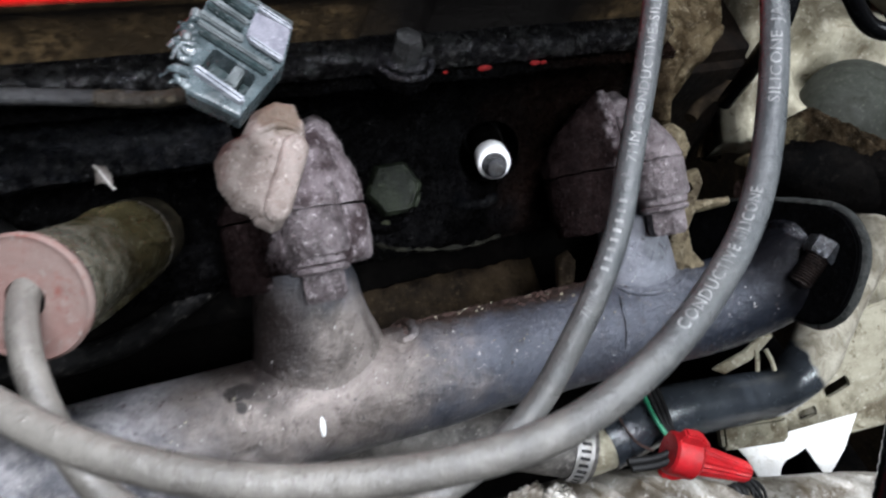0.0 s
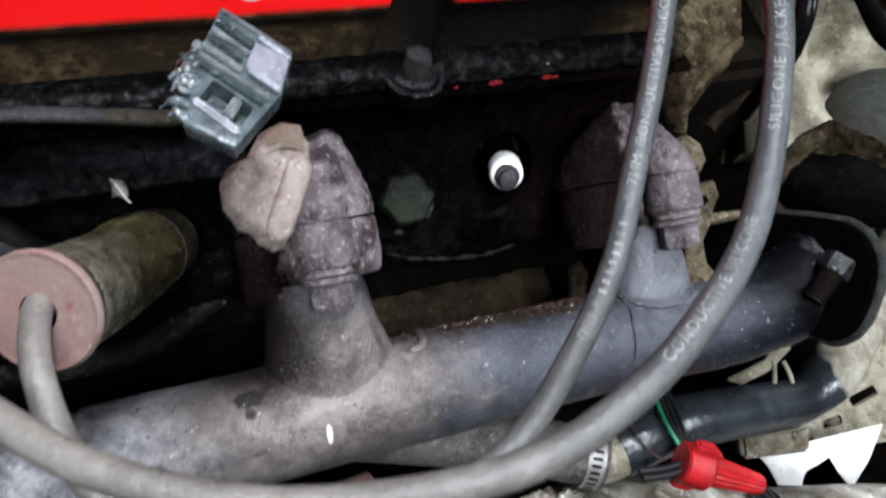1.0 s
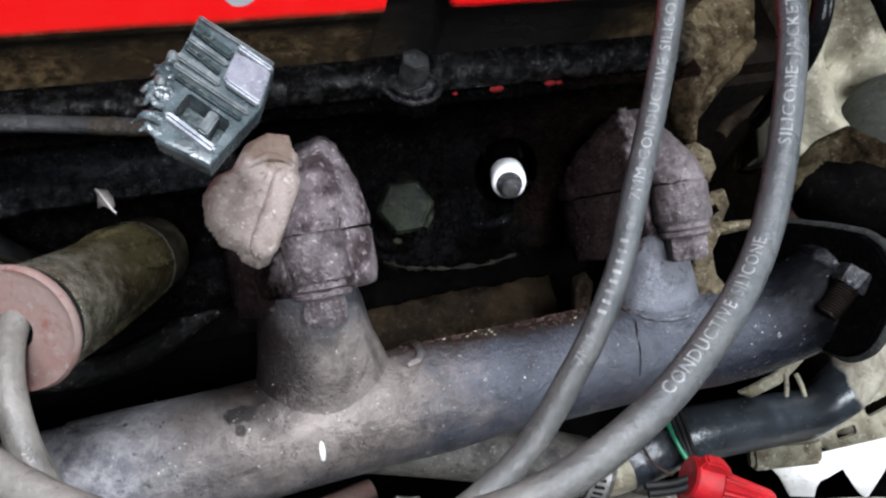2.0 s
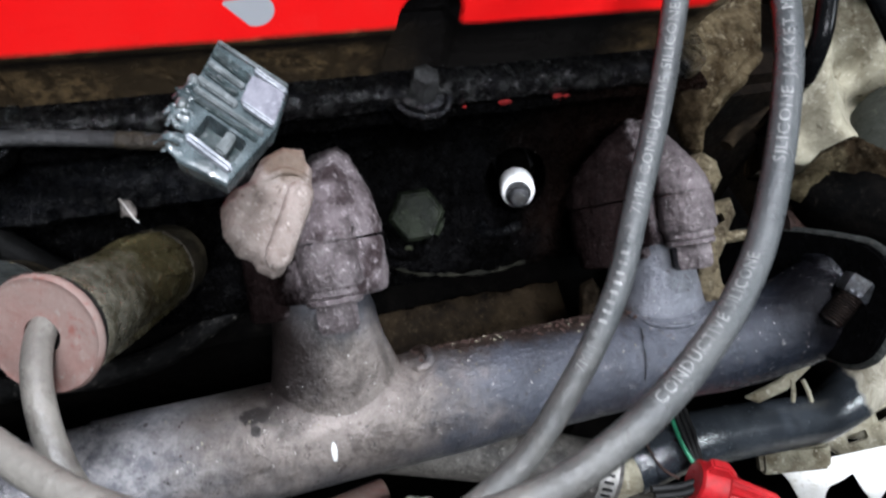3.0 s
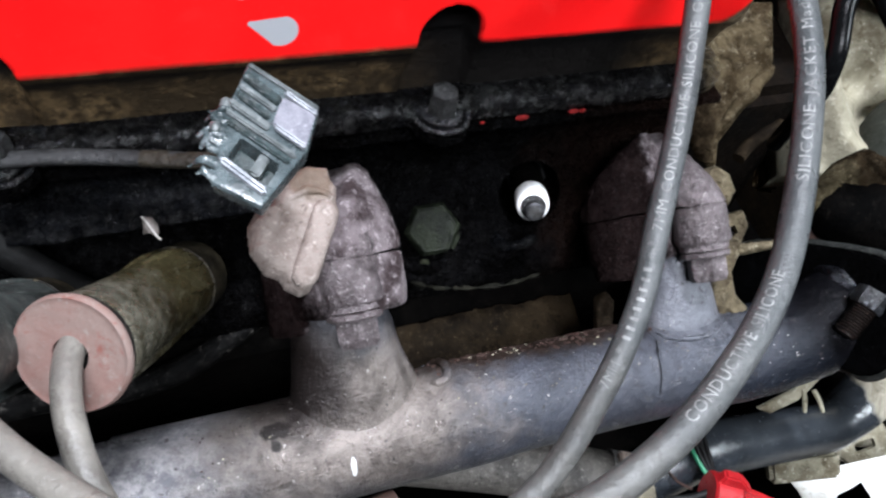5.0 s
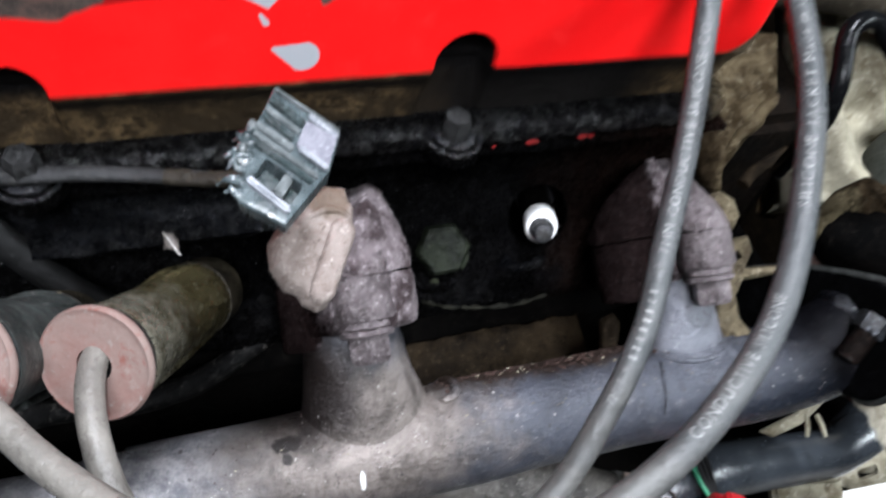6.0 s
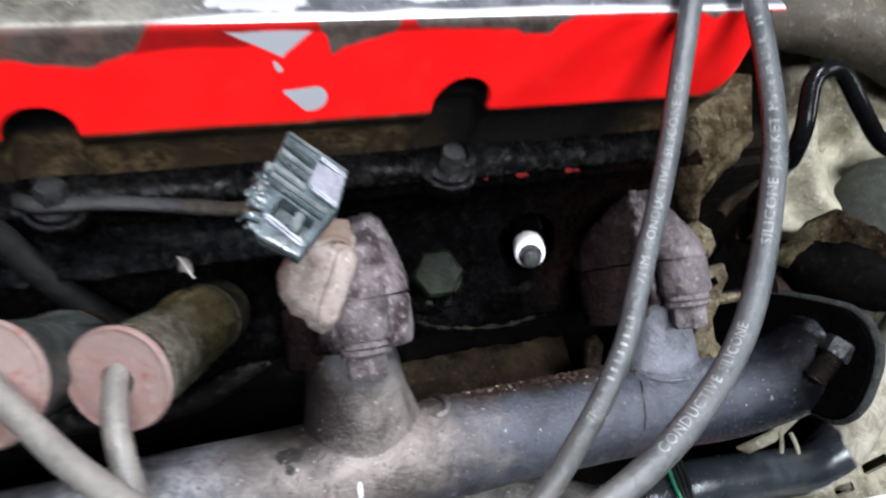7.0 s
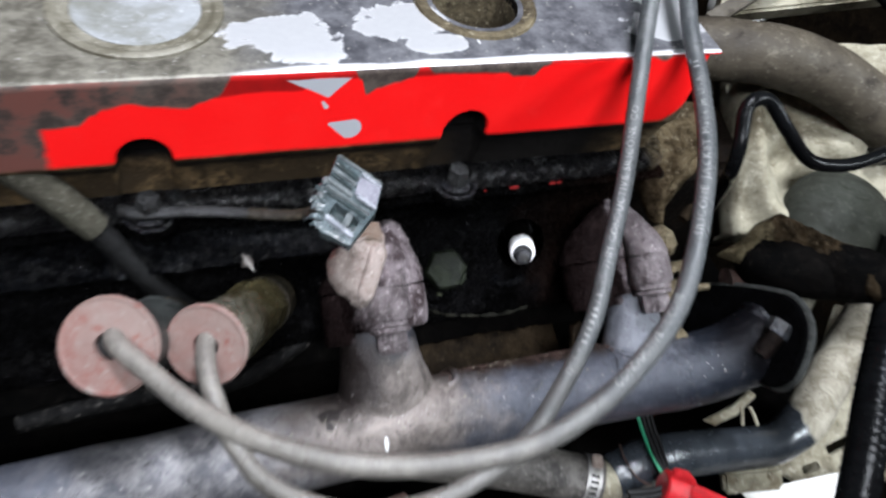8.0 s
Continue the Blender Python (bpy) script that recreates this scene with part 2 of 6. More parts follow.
def tube(points, radius, seg=20, per=8, bm=None, flat=1.0, rough=0.0, scale=120.0):
    """A capped tube along a smooth line; radius is a number or a function of 0..1."""
    bm = bm or bmesh.new()
    line = spline(points, per) if per else [Vector(q) for q in points]
    r = radius if callable(radius) else (lambda u: radius)
    up, rings = None, []
    for i, q in enumerate(line):
        d = (line[min(i + 1, len(line) - 1)] - line[max(i - 1, 0)]).normalized()
        if up is None:
            up = d.orthogonal().normalized()
        up = (up - d * up.dot(d)).normalized()
        side, rad, ring = d.cross(up), r(i / (len(line) - 1)), []
        for k in range(seg):
            a = 2 * math.pi * k / seg
            v = q + rad * (math.cos(a) * up + flat * math.sin(a) * side)
            if rough:
                v = v + (v - q).normalized() * rough * noise.noise(v * scale)
            ring.append(bm.verts.new(v))
        rings.append(ring)
    for a, b in zip(rings, rings[1:]):
        for k in range(seg):
            bm.faces.new((a[k], a[(k + 1) % seg], b[(k + 1) % seg], b[k]))
    bm.faces.new(rings[0])
    bm.faces.new(rings[-1])
    return bm


def revolve(profile, seg=32, m=None, bm=None, closed=True):
    """Turn (radius, height) pairs about z, and pose the result by m."""
    bm = bm or bmesh.new()
    m = m or Matrix()
    rings = [[bm.verts.new(m @ Vector((r * math.cos(2 * math.pi * k / seg), r * math.sin(2 * math.pi * k / seg), z))) for k in range(seg)] for r, z in profile]
    for a, b in zip(rings, rings[1:]):
        for k in range(seg):
            bm.faces.new((a[k], a[(k + 1) % seg], b[(k + 1) % seg], b[k]))
    if closed:
        bm.faces.new(rings[0])
        bm.faces.new(rings[-1])
    return bm


def prism(outline, depth, m=None, bevel=0.0, bm=None, segments=2):
    """Extrude an outline in xy from z = 0 to z = depth, with worn edges."""
    own = bmesh.new()
    low = [own.verts.new((x, y, 0)) for x, y in outline]
    top = [own.verts.new((x, y, depth)) for x, y in outline]
    own.faces.new(low[::-1])
    own.faces.new(top)
    for k in range(len(low)):
        own.faces.new((low[k], low[(k + 1) % len(low)], top[(k + 1) % len(low)], top[k]))
    bmesh.ops.recalc_face_normals(own, faces=own.faces)
    if bevel:
        bmesh.ops.bevel(own, geom=own.edges[:], offset=bevel, segments=segments, affect="EDGES", clamp_overlap=True)
    if m:
        own.transform(m)
    if bm is None:
        return own
    me = bpy.data.meshes.new("tmp")
    own.to_mesh(me)
    own.free()
    bm.from_mesh(me)
    bpy.data.meshes.remove(me)
    return bm


def box(sx, sy, sz, m=None, bevel=0.001, bm=None):
    return prism([(-sx / 2, -sy / 2), (sx / 2, -sy / 2), (sx / 2, sy / 2), (-sx / 2, sy / 2)], sz, (m or Matrix()) @ Matrix.Translation((0, 0, -sz / 2)), bevel, bm)


def hull(circles, seg=24):
    """The outline round several circles (x, y, r)."""
    pts = sorted((round(x + r * math.cos(2 * math.pi * k / seg), 6), round(y + r * math.sin(2 * math.pi * k / seg), 6)) for x, y, r in circles for k in range(seg))

    def half(some):
        out = []
        for p in some:
            while len(out) > 1 and (out[-1][0] - out[-2][0]) * (p[1] - out[-2][1]) - (out[-1][1] - out[-2][1]) * (p[0] - out[-2][0]) <= 1e-12:
                out.pop()
            out.append(p)
        return out[:-1]

    return half(pts) + half(pts[::-1])


def aim(at, axis, spin=0):
    """The pose whose z runs along axis."""
    return Matrix.Translation(at) @ Vector(axis).to_track_quat("Z", "Y").to_matrix().to_4x4() @ pose(0, 0, 0, 0, 0, spin)


def loft(outlines, m=None, bm=None):
    """Skin over outlines with the same count of points."""
    bm = bm or bmesh.new()
    rings = [[bm.verts.new((m or Matrix()) @ Vector(p)) for p in o] for o in outlines]
    for a, b in zip(rings, rings[1:]):
        for k in range(len(a)):
            bm.faces.new((a[k], a[(k + 1) % len(a)], b[(k + 1) % len(a)], b[k]))
    bm.faces.new(rings[0])
    bm.faces.new(rings[-1])
    return bm


def roughen(bm, amount, scale=150.0, cuts=0):
    if cuts:
        bmesh.ops.subdivide_edges(bm, edges=bm.edges[:], cuts=cuts, use_grid_fill=True)
    bm.normal_update()
    for v in bm.verts:
        v.co += v.normal * amount * (noise.noise(v.co * scale) + 0.5 * noise.noise(v.co * scale * 2.7))
    return bm


def pillow(outline, depth, m, soft=0.003, rough=0.0006, scale=200.0, step=0.0005):
    """A soft-edged lump of dirt or casting with this outline: flat behind, rounded and uneven in front."""
    n_ = len(outline)
    x0, x1 = min(p[0] for p in outline), max(p[0] for p in outline)
    y0, y1 = min(p[1] for p in outline), max(p[1] for p in outline)
    gx, gy = np.meshgrid(np.arange(x0 - step, x1 + 2 * step, step), np.arange(y0 - step, y1 + 2 * step, step), indexing="ij")
    inside, near_ = np.zeros(gx.shape, bool), np.full(gx.shape, 1e9)
    for i in range(n_):
        (ax, ay), (bx, by) = outline[i], outline[(i + 1) % n_]
        crosses = ((ay > gy) != (by > gy)) & (gx < (bx - ax) * (gy - ay) / (by - ay if by != ay else 1e-12) + ax)
        inside ^= crosses
        u = np.clip(((gx - ax) * (bx - ax) + (gy - ay) * (by - ay)) / max(1e-12, (bx - ax) ** 2 + (by - ay) ** 2), 0, 1)
        near_ = np.minimum(near_, np.hypot(gx - ax - u * (bx - ax), gy - ay - u * (by - ay)))
    swell = np.where(inside, np.sqrt(np.clip(1 - (1 - np.clip(near_ / soft, 0, 1)) ** 2, 0, 1)), 0)
    bm = bmesh.new()
    front, back = {}, {}

    def corner(i, j, store):
        if (i, j) not in store:
            x, y = gx[i, j], gy[i, j]
            if store is front:
                q = Vector((x, y, 0)) * scale
                z = depth * swell[i, j] + rough * swell[i, j] * (noise.noise(q) + 0.6 * noise.noise(q * 2.6) + 0.35 * noise.noise(q * 6.1)) + 0.0001
            else:
                z = 0.0
            store[(i, j)] = bm.verts.new(m @ Vector((x, y, z)))
        return store[(i, j)]

    cells = {(i, j) for i in range(gx.shape[0] - 1) for j in range(gx.shape[1] - 1) if inside[i:i + 2, j:j + 2].sum() > 1}
    for i, j in cells:
        ring_ = ((i, j), (i + 1, j), (i + 1, j + 1), (i, j + 1))
        bm.faces.new([corner(*c, front) for c in ring_])
        bm.faces.new([corner(*c, back) for c in ring_[::-1]])
        for (di, dj), a, b in (((0, -1), 0, 1), ((1, 0), 1, 2), ((0, 1), 2, 3), ((-1, 0), 3, 0)):
            if (i + di, j + dj) not in cells:
                bm.faces.new((corner(*ring_[a], back), corner(*ring_[b], back), corner(*ring_[b], front), corner(*ring_[a], front)))
    return bm


def hex_head(flats, height, m, bm=None):
    r = flats / math.sqrt(3)
    return revolve([(r, 0), (r, height * 0.78), (r * 0.86, height), (r * 0.80, height), (r * 0.76, height * 0.95)], 6, m, bm)


def body(profile, x0, x1, steps, rough=0.0, scale=90.0):
    """A long casting: a (y, z) profile run along x."""
    bm = bmesh.new()
    rings = [[bm.verts.new((x0 + (x1 - x0) * i / steps, y, z)) for y, z in profile] for i in range(steps + 1)]
    for a, b in zip(rings, rings[1:]):
        for k in range(len(a)):
            bm.faces.new((a[k], a[(k + 1) % len(a)], b[(k + 1) % len(a)], b[k]))
    bm.faces.new(rings[0])
    bm.faces.new(rings[-1])
    return roughen(bm, rough, scale) if rough else bm


def carve(ob, cutters):
    """Cut holes through a mesh object by solid bmeshes."""
    for bm in cutters:
        me = bpy.data.meshes.new("cutter")
        bmesh.ops.recalc_face_normals(bm, faces=bm.faces)
        bm.to_mesh(me)
        bm.free()
        c = new("cutter", me)
        mod = ob.modifiers.new("cut", "BOOLEAN")
        mod.object, mod.operation, mod.solver = c, "DIFFERENCE", "EXACT"
        done = bpy.data.meshes.new_from_object(ob.evaluated_get(bpy.context.evaluated_depsgraph_get()))
        ob.modifiers.clear()
        old = ob.data
        ob.data = done
        bpy.data.meshes.remove(old)
        bpy.data.objects.remove(c)
        bpy.data.meshes.remove(me)
    return ob


# ---- setting ----
bm = bmesh.new()
bmesh.ops.create_grid(bm, x_segments=4, y_segments=4, size=40)
tagged(part("ground", bm, GROUND), "oil-stained concrete floor far below the engine", "ground", kind="structure")
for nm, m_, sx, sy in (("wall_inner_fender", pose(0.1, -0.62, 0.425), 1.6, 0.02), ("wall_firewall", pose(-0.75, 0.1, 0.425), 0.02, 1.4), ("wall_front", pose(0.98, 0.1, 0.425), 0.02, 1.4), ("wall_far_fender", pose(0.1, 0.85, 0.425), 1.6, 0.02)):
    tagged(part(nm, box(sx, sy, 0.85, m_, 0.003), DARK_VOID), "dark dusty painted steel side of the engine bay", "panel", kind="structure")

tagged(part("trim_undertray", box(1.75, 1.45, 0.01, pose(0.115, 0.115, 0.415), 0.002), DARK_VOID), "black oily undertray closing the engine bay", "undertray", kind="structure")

GASKET = M("dusty_gasket_edge", (0.012, 0.0115, 0.008), (0.0035, 0.0035, 0.0025), (0.04, 0.038, 0.027), 0.8, 0, 160, 600, 0.5, spec=0.1)

FACE_ON = pose(0.0655, -0.0360, 0.7754, 36.4, -9.5, -18.2)

# ---- engine block ----
block = thing("engine_block", (-0.08, 0.05, 0.60), "dark oily cast iron engine block under the cylinder head", "engine block")
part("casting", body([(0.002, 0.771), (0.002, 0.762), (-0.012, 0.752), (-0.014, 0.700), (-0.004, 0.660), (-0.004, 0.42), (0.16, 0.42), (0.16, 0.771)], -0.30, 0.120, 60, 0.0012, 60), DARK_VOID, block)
bm = body([(-0.014, 0.7560), (-0.034, 0.7500), (-0.037, 0.745), (-0.037, 0.725), (-0.014, 0.722)], -0.028, 0.066, 48, 0.0018, 110)
ledge = part("ledge", bm, DARK_DUST, block, "tan dust-caked ledge with dark slots")
carve(ledge, [box(0.008, 0.012, 0.012, pose(0.008, -0.038, 0.7485), 0.001), box(0.010, 0.012, 0.010, pose(0.045, -0.038, 0.7480), 0.001)])
part("ledge_end", pillow([(-0.004, -0.007), (0.003, -0.008), (0.0045, 0.004), (0.001, 0.0085), (-0.0035, 0.006)], 0.004, FACE_ON @ Matrix.Translation((0, 0, -0.002)), 0.002, 0.0010, 260, 0.0005), CRUST, ledge, "broken tan end of the ledge", 180)
part("gasket_edge", tube([(-0.024, -0.0060, 0.7870), (-0.014, -0.0095, 0.7845), (-0.004, -0.0128, 0.7815), (0.010, -0.0148, 0.7785), (0.026, -0.0158, 0.7765), (0.040, -0.0145, 0.776), (0.050, -0.0125, 0.778), (0.064, -0.0125, 0.778)], lambda u: 0.0007 + 0.0003 * math.sin(u * 60), 8, 8, flat=2.2, rough=0.0014, scale=420), GASKET, block, "crinkled dusty head gasket edge")

# ---- cylinder head ----
PLUG_AXIS = Vector((-0.36, -0.80, 0.48)).normalized()
PLUG_TIP = Vector((0.0356, -0.008, 0.8117))
HEX_AXIS = Vector((-0.10, -0.62, 0.78)).normalized()
HEX_TOP = Vector((0.0, 0.0, 0.8))
cyl_head = thing("cylinder_head", (-0.08, 0.06, 0.775), "black oil-soaked cast iron cylinder head", "cylinder head")


def oily_glow_head():
    """Black iron; the cover's red glow is put into the colour, browner towards the front."""
    m, n, l, b, co, tex, ramp, mix = mat("oil_soaked_glow_head", (0.0026, 0.0025, 0.0027), (0.0010, 0.0009, 0.0009), (0.006, 0.006, 0.007), 0.28, 0.0, 40, 800, 1.0, spec=0.0, rspread=0.13, wet=0.10, pebble=520)
    black = b.inputs["Base Color"].links[0].from_socket
    sep = n.new("ShaderNodeSeparateXYZ")
    l.new(co.outputs["Object"], sep.inputs[0])
    add = n.new("ShaderNodeMath")
    add.operation = "MULTIPLY_ADD"
    l.new(tex(45, 6, 0.65).outputs[0], add.inputs[0])
    add.inputs[1].default_value = 0.08
    l.new(sep.outputs[0], add.inputs[2])
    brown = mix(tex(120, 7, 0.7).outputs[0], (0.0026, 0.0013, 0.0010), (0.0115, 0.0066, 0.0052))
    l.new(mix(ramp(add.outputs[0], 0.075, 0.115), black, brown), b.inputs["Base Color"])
    return m


LEDGE_IRON = M("pebbly_black_ledge", (0.0034, 0.0036, 0.0042), (0.0012, 0.0012, 0.0014), (0.014, 0.015, 0.018), 0.28, 0.0, 40, 1100, 1.0, spec=0.0, rspread=0.13, wet=0.36, pebble=560)
WET_IRON = M("wet_black_iron", (0.004, 0.004, 0.005), (0.002, 0.002, 0.002), (0.016, 0.017, 0.02), 0.25, 0.0, 60, 900, 0.8, spec=0.28)
casting = part("casting", body([(0.004, 0.850), (0.0035, 0.8475), (0.006, 0.845), (0.018, 0.840), (0.020, 0.816), (0.014, 0.806), (-0.004, 0.789), (-0.012, 0.783), (-0.014, 0.7795), (-0.014, 0.7755), (-0.006, 0.772), (0.15, 0.772), (0.15, 0.850)], -0.30, 0.106, 90, 0.0009, 90), oily_glow_head(), cyl_head)
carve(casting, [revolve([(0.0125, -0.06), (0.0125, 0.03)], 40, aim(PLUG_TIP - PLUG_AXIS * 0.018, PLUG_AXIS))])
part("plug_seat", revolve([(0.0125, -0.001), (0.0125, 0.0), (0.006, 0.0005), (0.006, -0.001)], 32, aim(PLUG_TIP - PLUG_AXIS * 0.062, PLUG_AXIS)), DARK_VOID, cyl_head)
part("small_boss", tube([(0.0215, -0.0075, 0.7985), (0.0260, -0.0105, 0.7965), (0.0320, -0.0112, 0.7965), (0.0385, -0.0100, 0.7985)], lambda u: 0.0030 - 0.0014 * u, 14, 6, rough=0.0009, scale=300), LEDGE_IRON, cyl_head, "worn lip under the plug hole")
part("boss_ring", roughen(revolve([(0.0150, -0.006), (0.0142, 0.0005), (0.0115, 0.0012), (0.0105, -0.004)], 36, aim(HEX_TOP - HEX_AXIS * 0.0085, HEX_AXIS)), 0.0004, 200), BLACK_IRON, cyl_head)

part("pocket_ridge", tube([(-0.0185, 0.0125, 0.8071), (-0.0175, 0.0043, 0.8021), (-0.0155, -0.0043, 0.7972), (-0.0122, -0.0106, 0.7944), (-0.0077, -0.0138, 0.7940), (-0.0016, -0.0141, 0.7962), (0.0039, -0.0106, 0.8007)], lambda u: 0.0010 + 0.0006 * math.sin(math.pi * u), 10, 6, rough=0.0006, scale=300), BLACK_IRON, cyl_head, "cast ridge round the plug bolt")


PORT = Vector((0, -0.82, -0.57)).normalized()  # the way the exhaust joints face
PORT_UP = Vector((0, -PORT.z, PORT.y)) * -1  # across the joint, towards the open bonnet


def port_pose(x, y, z):
    """z along the joint's axis, x along the engine, y away from the eye."""
    return Matrix(((1, 0, 0, x), (0, -PORT_UP.y, PORT.y, y), (0, -PORT_UP.z, PORT.z, z), (0, 0, 0, 1)))


def port_boss(at, circles, mat_, lean):
    """The exhaust port's casting, which runs from the head out to the joint face."""
    def ring(h, k, shift):
        return [(px * k + shift, py * k + (1 - k) * 0.012, h) for px, py in hull(circles, 72)]
    steps = [(-0.0180 - 0.030 * (i / 28) ** 1.15, math.cos(i / 28 * math.pi / 2 * 0.97) ** 0.75) for i in range(28, -1, -1)]
    rows = [ring(h, k, lean * (1 - k)) for h, k in steps]
    return part("port_boss", roughen(roughen(loft(rows, port_pose(*at)), 0.0013, 90), 0.0005, 320), mat_, cyl_head, "rusty exhaust port casting")


BOLT_A, BOLT_B = (-0.0413, -0.0378, 0.8156), (0.0945, -0.0375, 0.8115)
RING_A = [(0.0, 0.0, 0.0094), (0.0085, 0.0090, 0.0120), (0.004, 0.026, 0.0205), (-0.014, 0.024, 0.0110)]
RING_B = [(-0.014, 0.024, 0.0185), (-0.030, 0.014, 0.0100)]
# left end of A: shade under the tab, put into the colour
LUG_A = two_tone("shaded_then_rusty_iron", DARK_BROWN, RUST_TONES, -0.052)
# B is dark brown on its left, rusty on its right
LUG_B = two_tone("rust_over_brown_iron", DARK_BROWN, RUST_TONES, 0.082)
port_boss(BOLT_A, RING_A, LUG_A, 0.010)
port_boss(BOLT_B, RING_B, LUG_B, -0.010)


def bolt_rib(at, lean, mat_):
    """The rounded rib that rises from a bolt's boss and dies into the port casting."""
    rows = []
    for i in range(17):
        u = i / 16
        r, flat = 0.0100 * (1 - 0.62 * u ** 1.5), 1 - 0.25 * u
        rows.append([(r * math.cos(2 * math.pi * k / 40) + lean * u, 0.020 * u ** 1.6 + r * flat * math.sin(2 * math.pi * k / 40), -0.0178 - 0.030 * u) for k in range(40)])
    return part("bolt_rib", roughen(loft(rows, port_pose(*at)), 0.0006, 220), mat_, cyl_head, "rusty rib above the flange bolt")


bolt_rib(BOLT_A, 0.006, RUST)
bolt_rib(BOLT_B, -0.002, RUST)
# dark ledge of the casting towards the rear
part("ledge", body([(0.020, 0.842), (-0.003, 0.838), (-0.007, 0.834), (-0.004, 0.829), (0.020, 0.826)], -0.24, -0.060, 40, 0.0016, 70), LEDGE_IRON, cyl_head)

# ---- valve cover ----
cover = thing("valve_cover", (-0.09, 0.06, 0.852), "red-painted valve cover with worn silver top and grease along its flange", "valve cover")
RED_LOW, TOP = 0.8835, 0.9207
NOTCHES = (-0.1315, -0.0065, -0.2565)


CORNER, CORNER_X = 0.010, 0.0940  # radius of the cover's front corner, and where it begins


def round_corner(x, y):
    """Bend what runs along the side round the front corner."""
    if x <= CORNER_X:
        return x, y
    r, s = CORNER - (y - 0.006), x - CORNER_X
    t = min(s / CORNER, math.pi / 2)
    return CORNER_X + r * math.sin(t), 0.006 + CORNER - r * math.cos(t) + max(0.0, s - CORNER * math.pi / 2)


def cover_skin():
    """The long side and the top in one sheet, with an arched flute over each bolt."""
    bm_ = bmesh.new()
    prof = [(0.0135, 0.856), (0.0125, 0.866), (0.0105, 0.874)] + [(0.0085 - 0.0025 * k / 6, 0.8785 + 0.0045 * k / 6) for k in range(7)]
    prof += [(0.006, 0.8835 + (0.9185 - 0.8835) * k / 44) for k in range(1, 45)]
    prof += [(0.0063, 0.9197), (0.0070, 0.9204), (0.0082, 0.9207)] + [(0.0082 + (0.125 - 0.0082) * k / 12, 0.9207) for k in range(1, 13)]
    prof += [(0.127, 0.918), (0.127, 0.856)]
    run = CORNER * math.pi / 2 + 0.06
    xs = [-0.29 + (CORNER_X + 0.29) * i / 560 for i in range(561)] + [CORNER_X + run * i / 40 for i in range(1, 41)]
    rings = []
    for x in xs:
        ring = []
        for y, z in prof:
            dy = 0.0
            for c in NOTCHES:
                half = 0.0078 + 0.0015 * (0.8985 - z) / 0.04
                if z < 0.9005:
                    e = ((x - c) / half) ** 2 + (max(0.0, z - (0.8865 if c > -0.1 else 0.8840)) / 0.0088) ** 2
                    if e < 1.55:
                        s = min(1.0, (1.55 - e) / 0.85)
                        dy = max(dy, 0.0085 * s * s * (3 - 2 * s))
            yy = y + dy if y < 0.02 else y
            if y < 0.02 and z < 0.9005:
                yy = min(yy, max(y, 0.0155))
            if y < 0.02 and z < 0.919:
                px, py = round_corner(x, yy)
            else:
                px, py = (x if x <= CORNER_X else CORNER_X + (0.1043 - CORNER_X) * (x - CORNER_X) / run), yy
            ring.append(bm_.verts.new((px, py, z)))
        rings.append(ring)
    for a, b in zip(rings, rings[1:]):
        for k in range(len(a) - 1):
            bm_.faces.new((a[k], a[k + 1], b[k + 1], b[k]))
    bm_.faces.new(rings[-1])
    bm_.faces.new(rings[0])
    return bm_


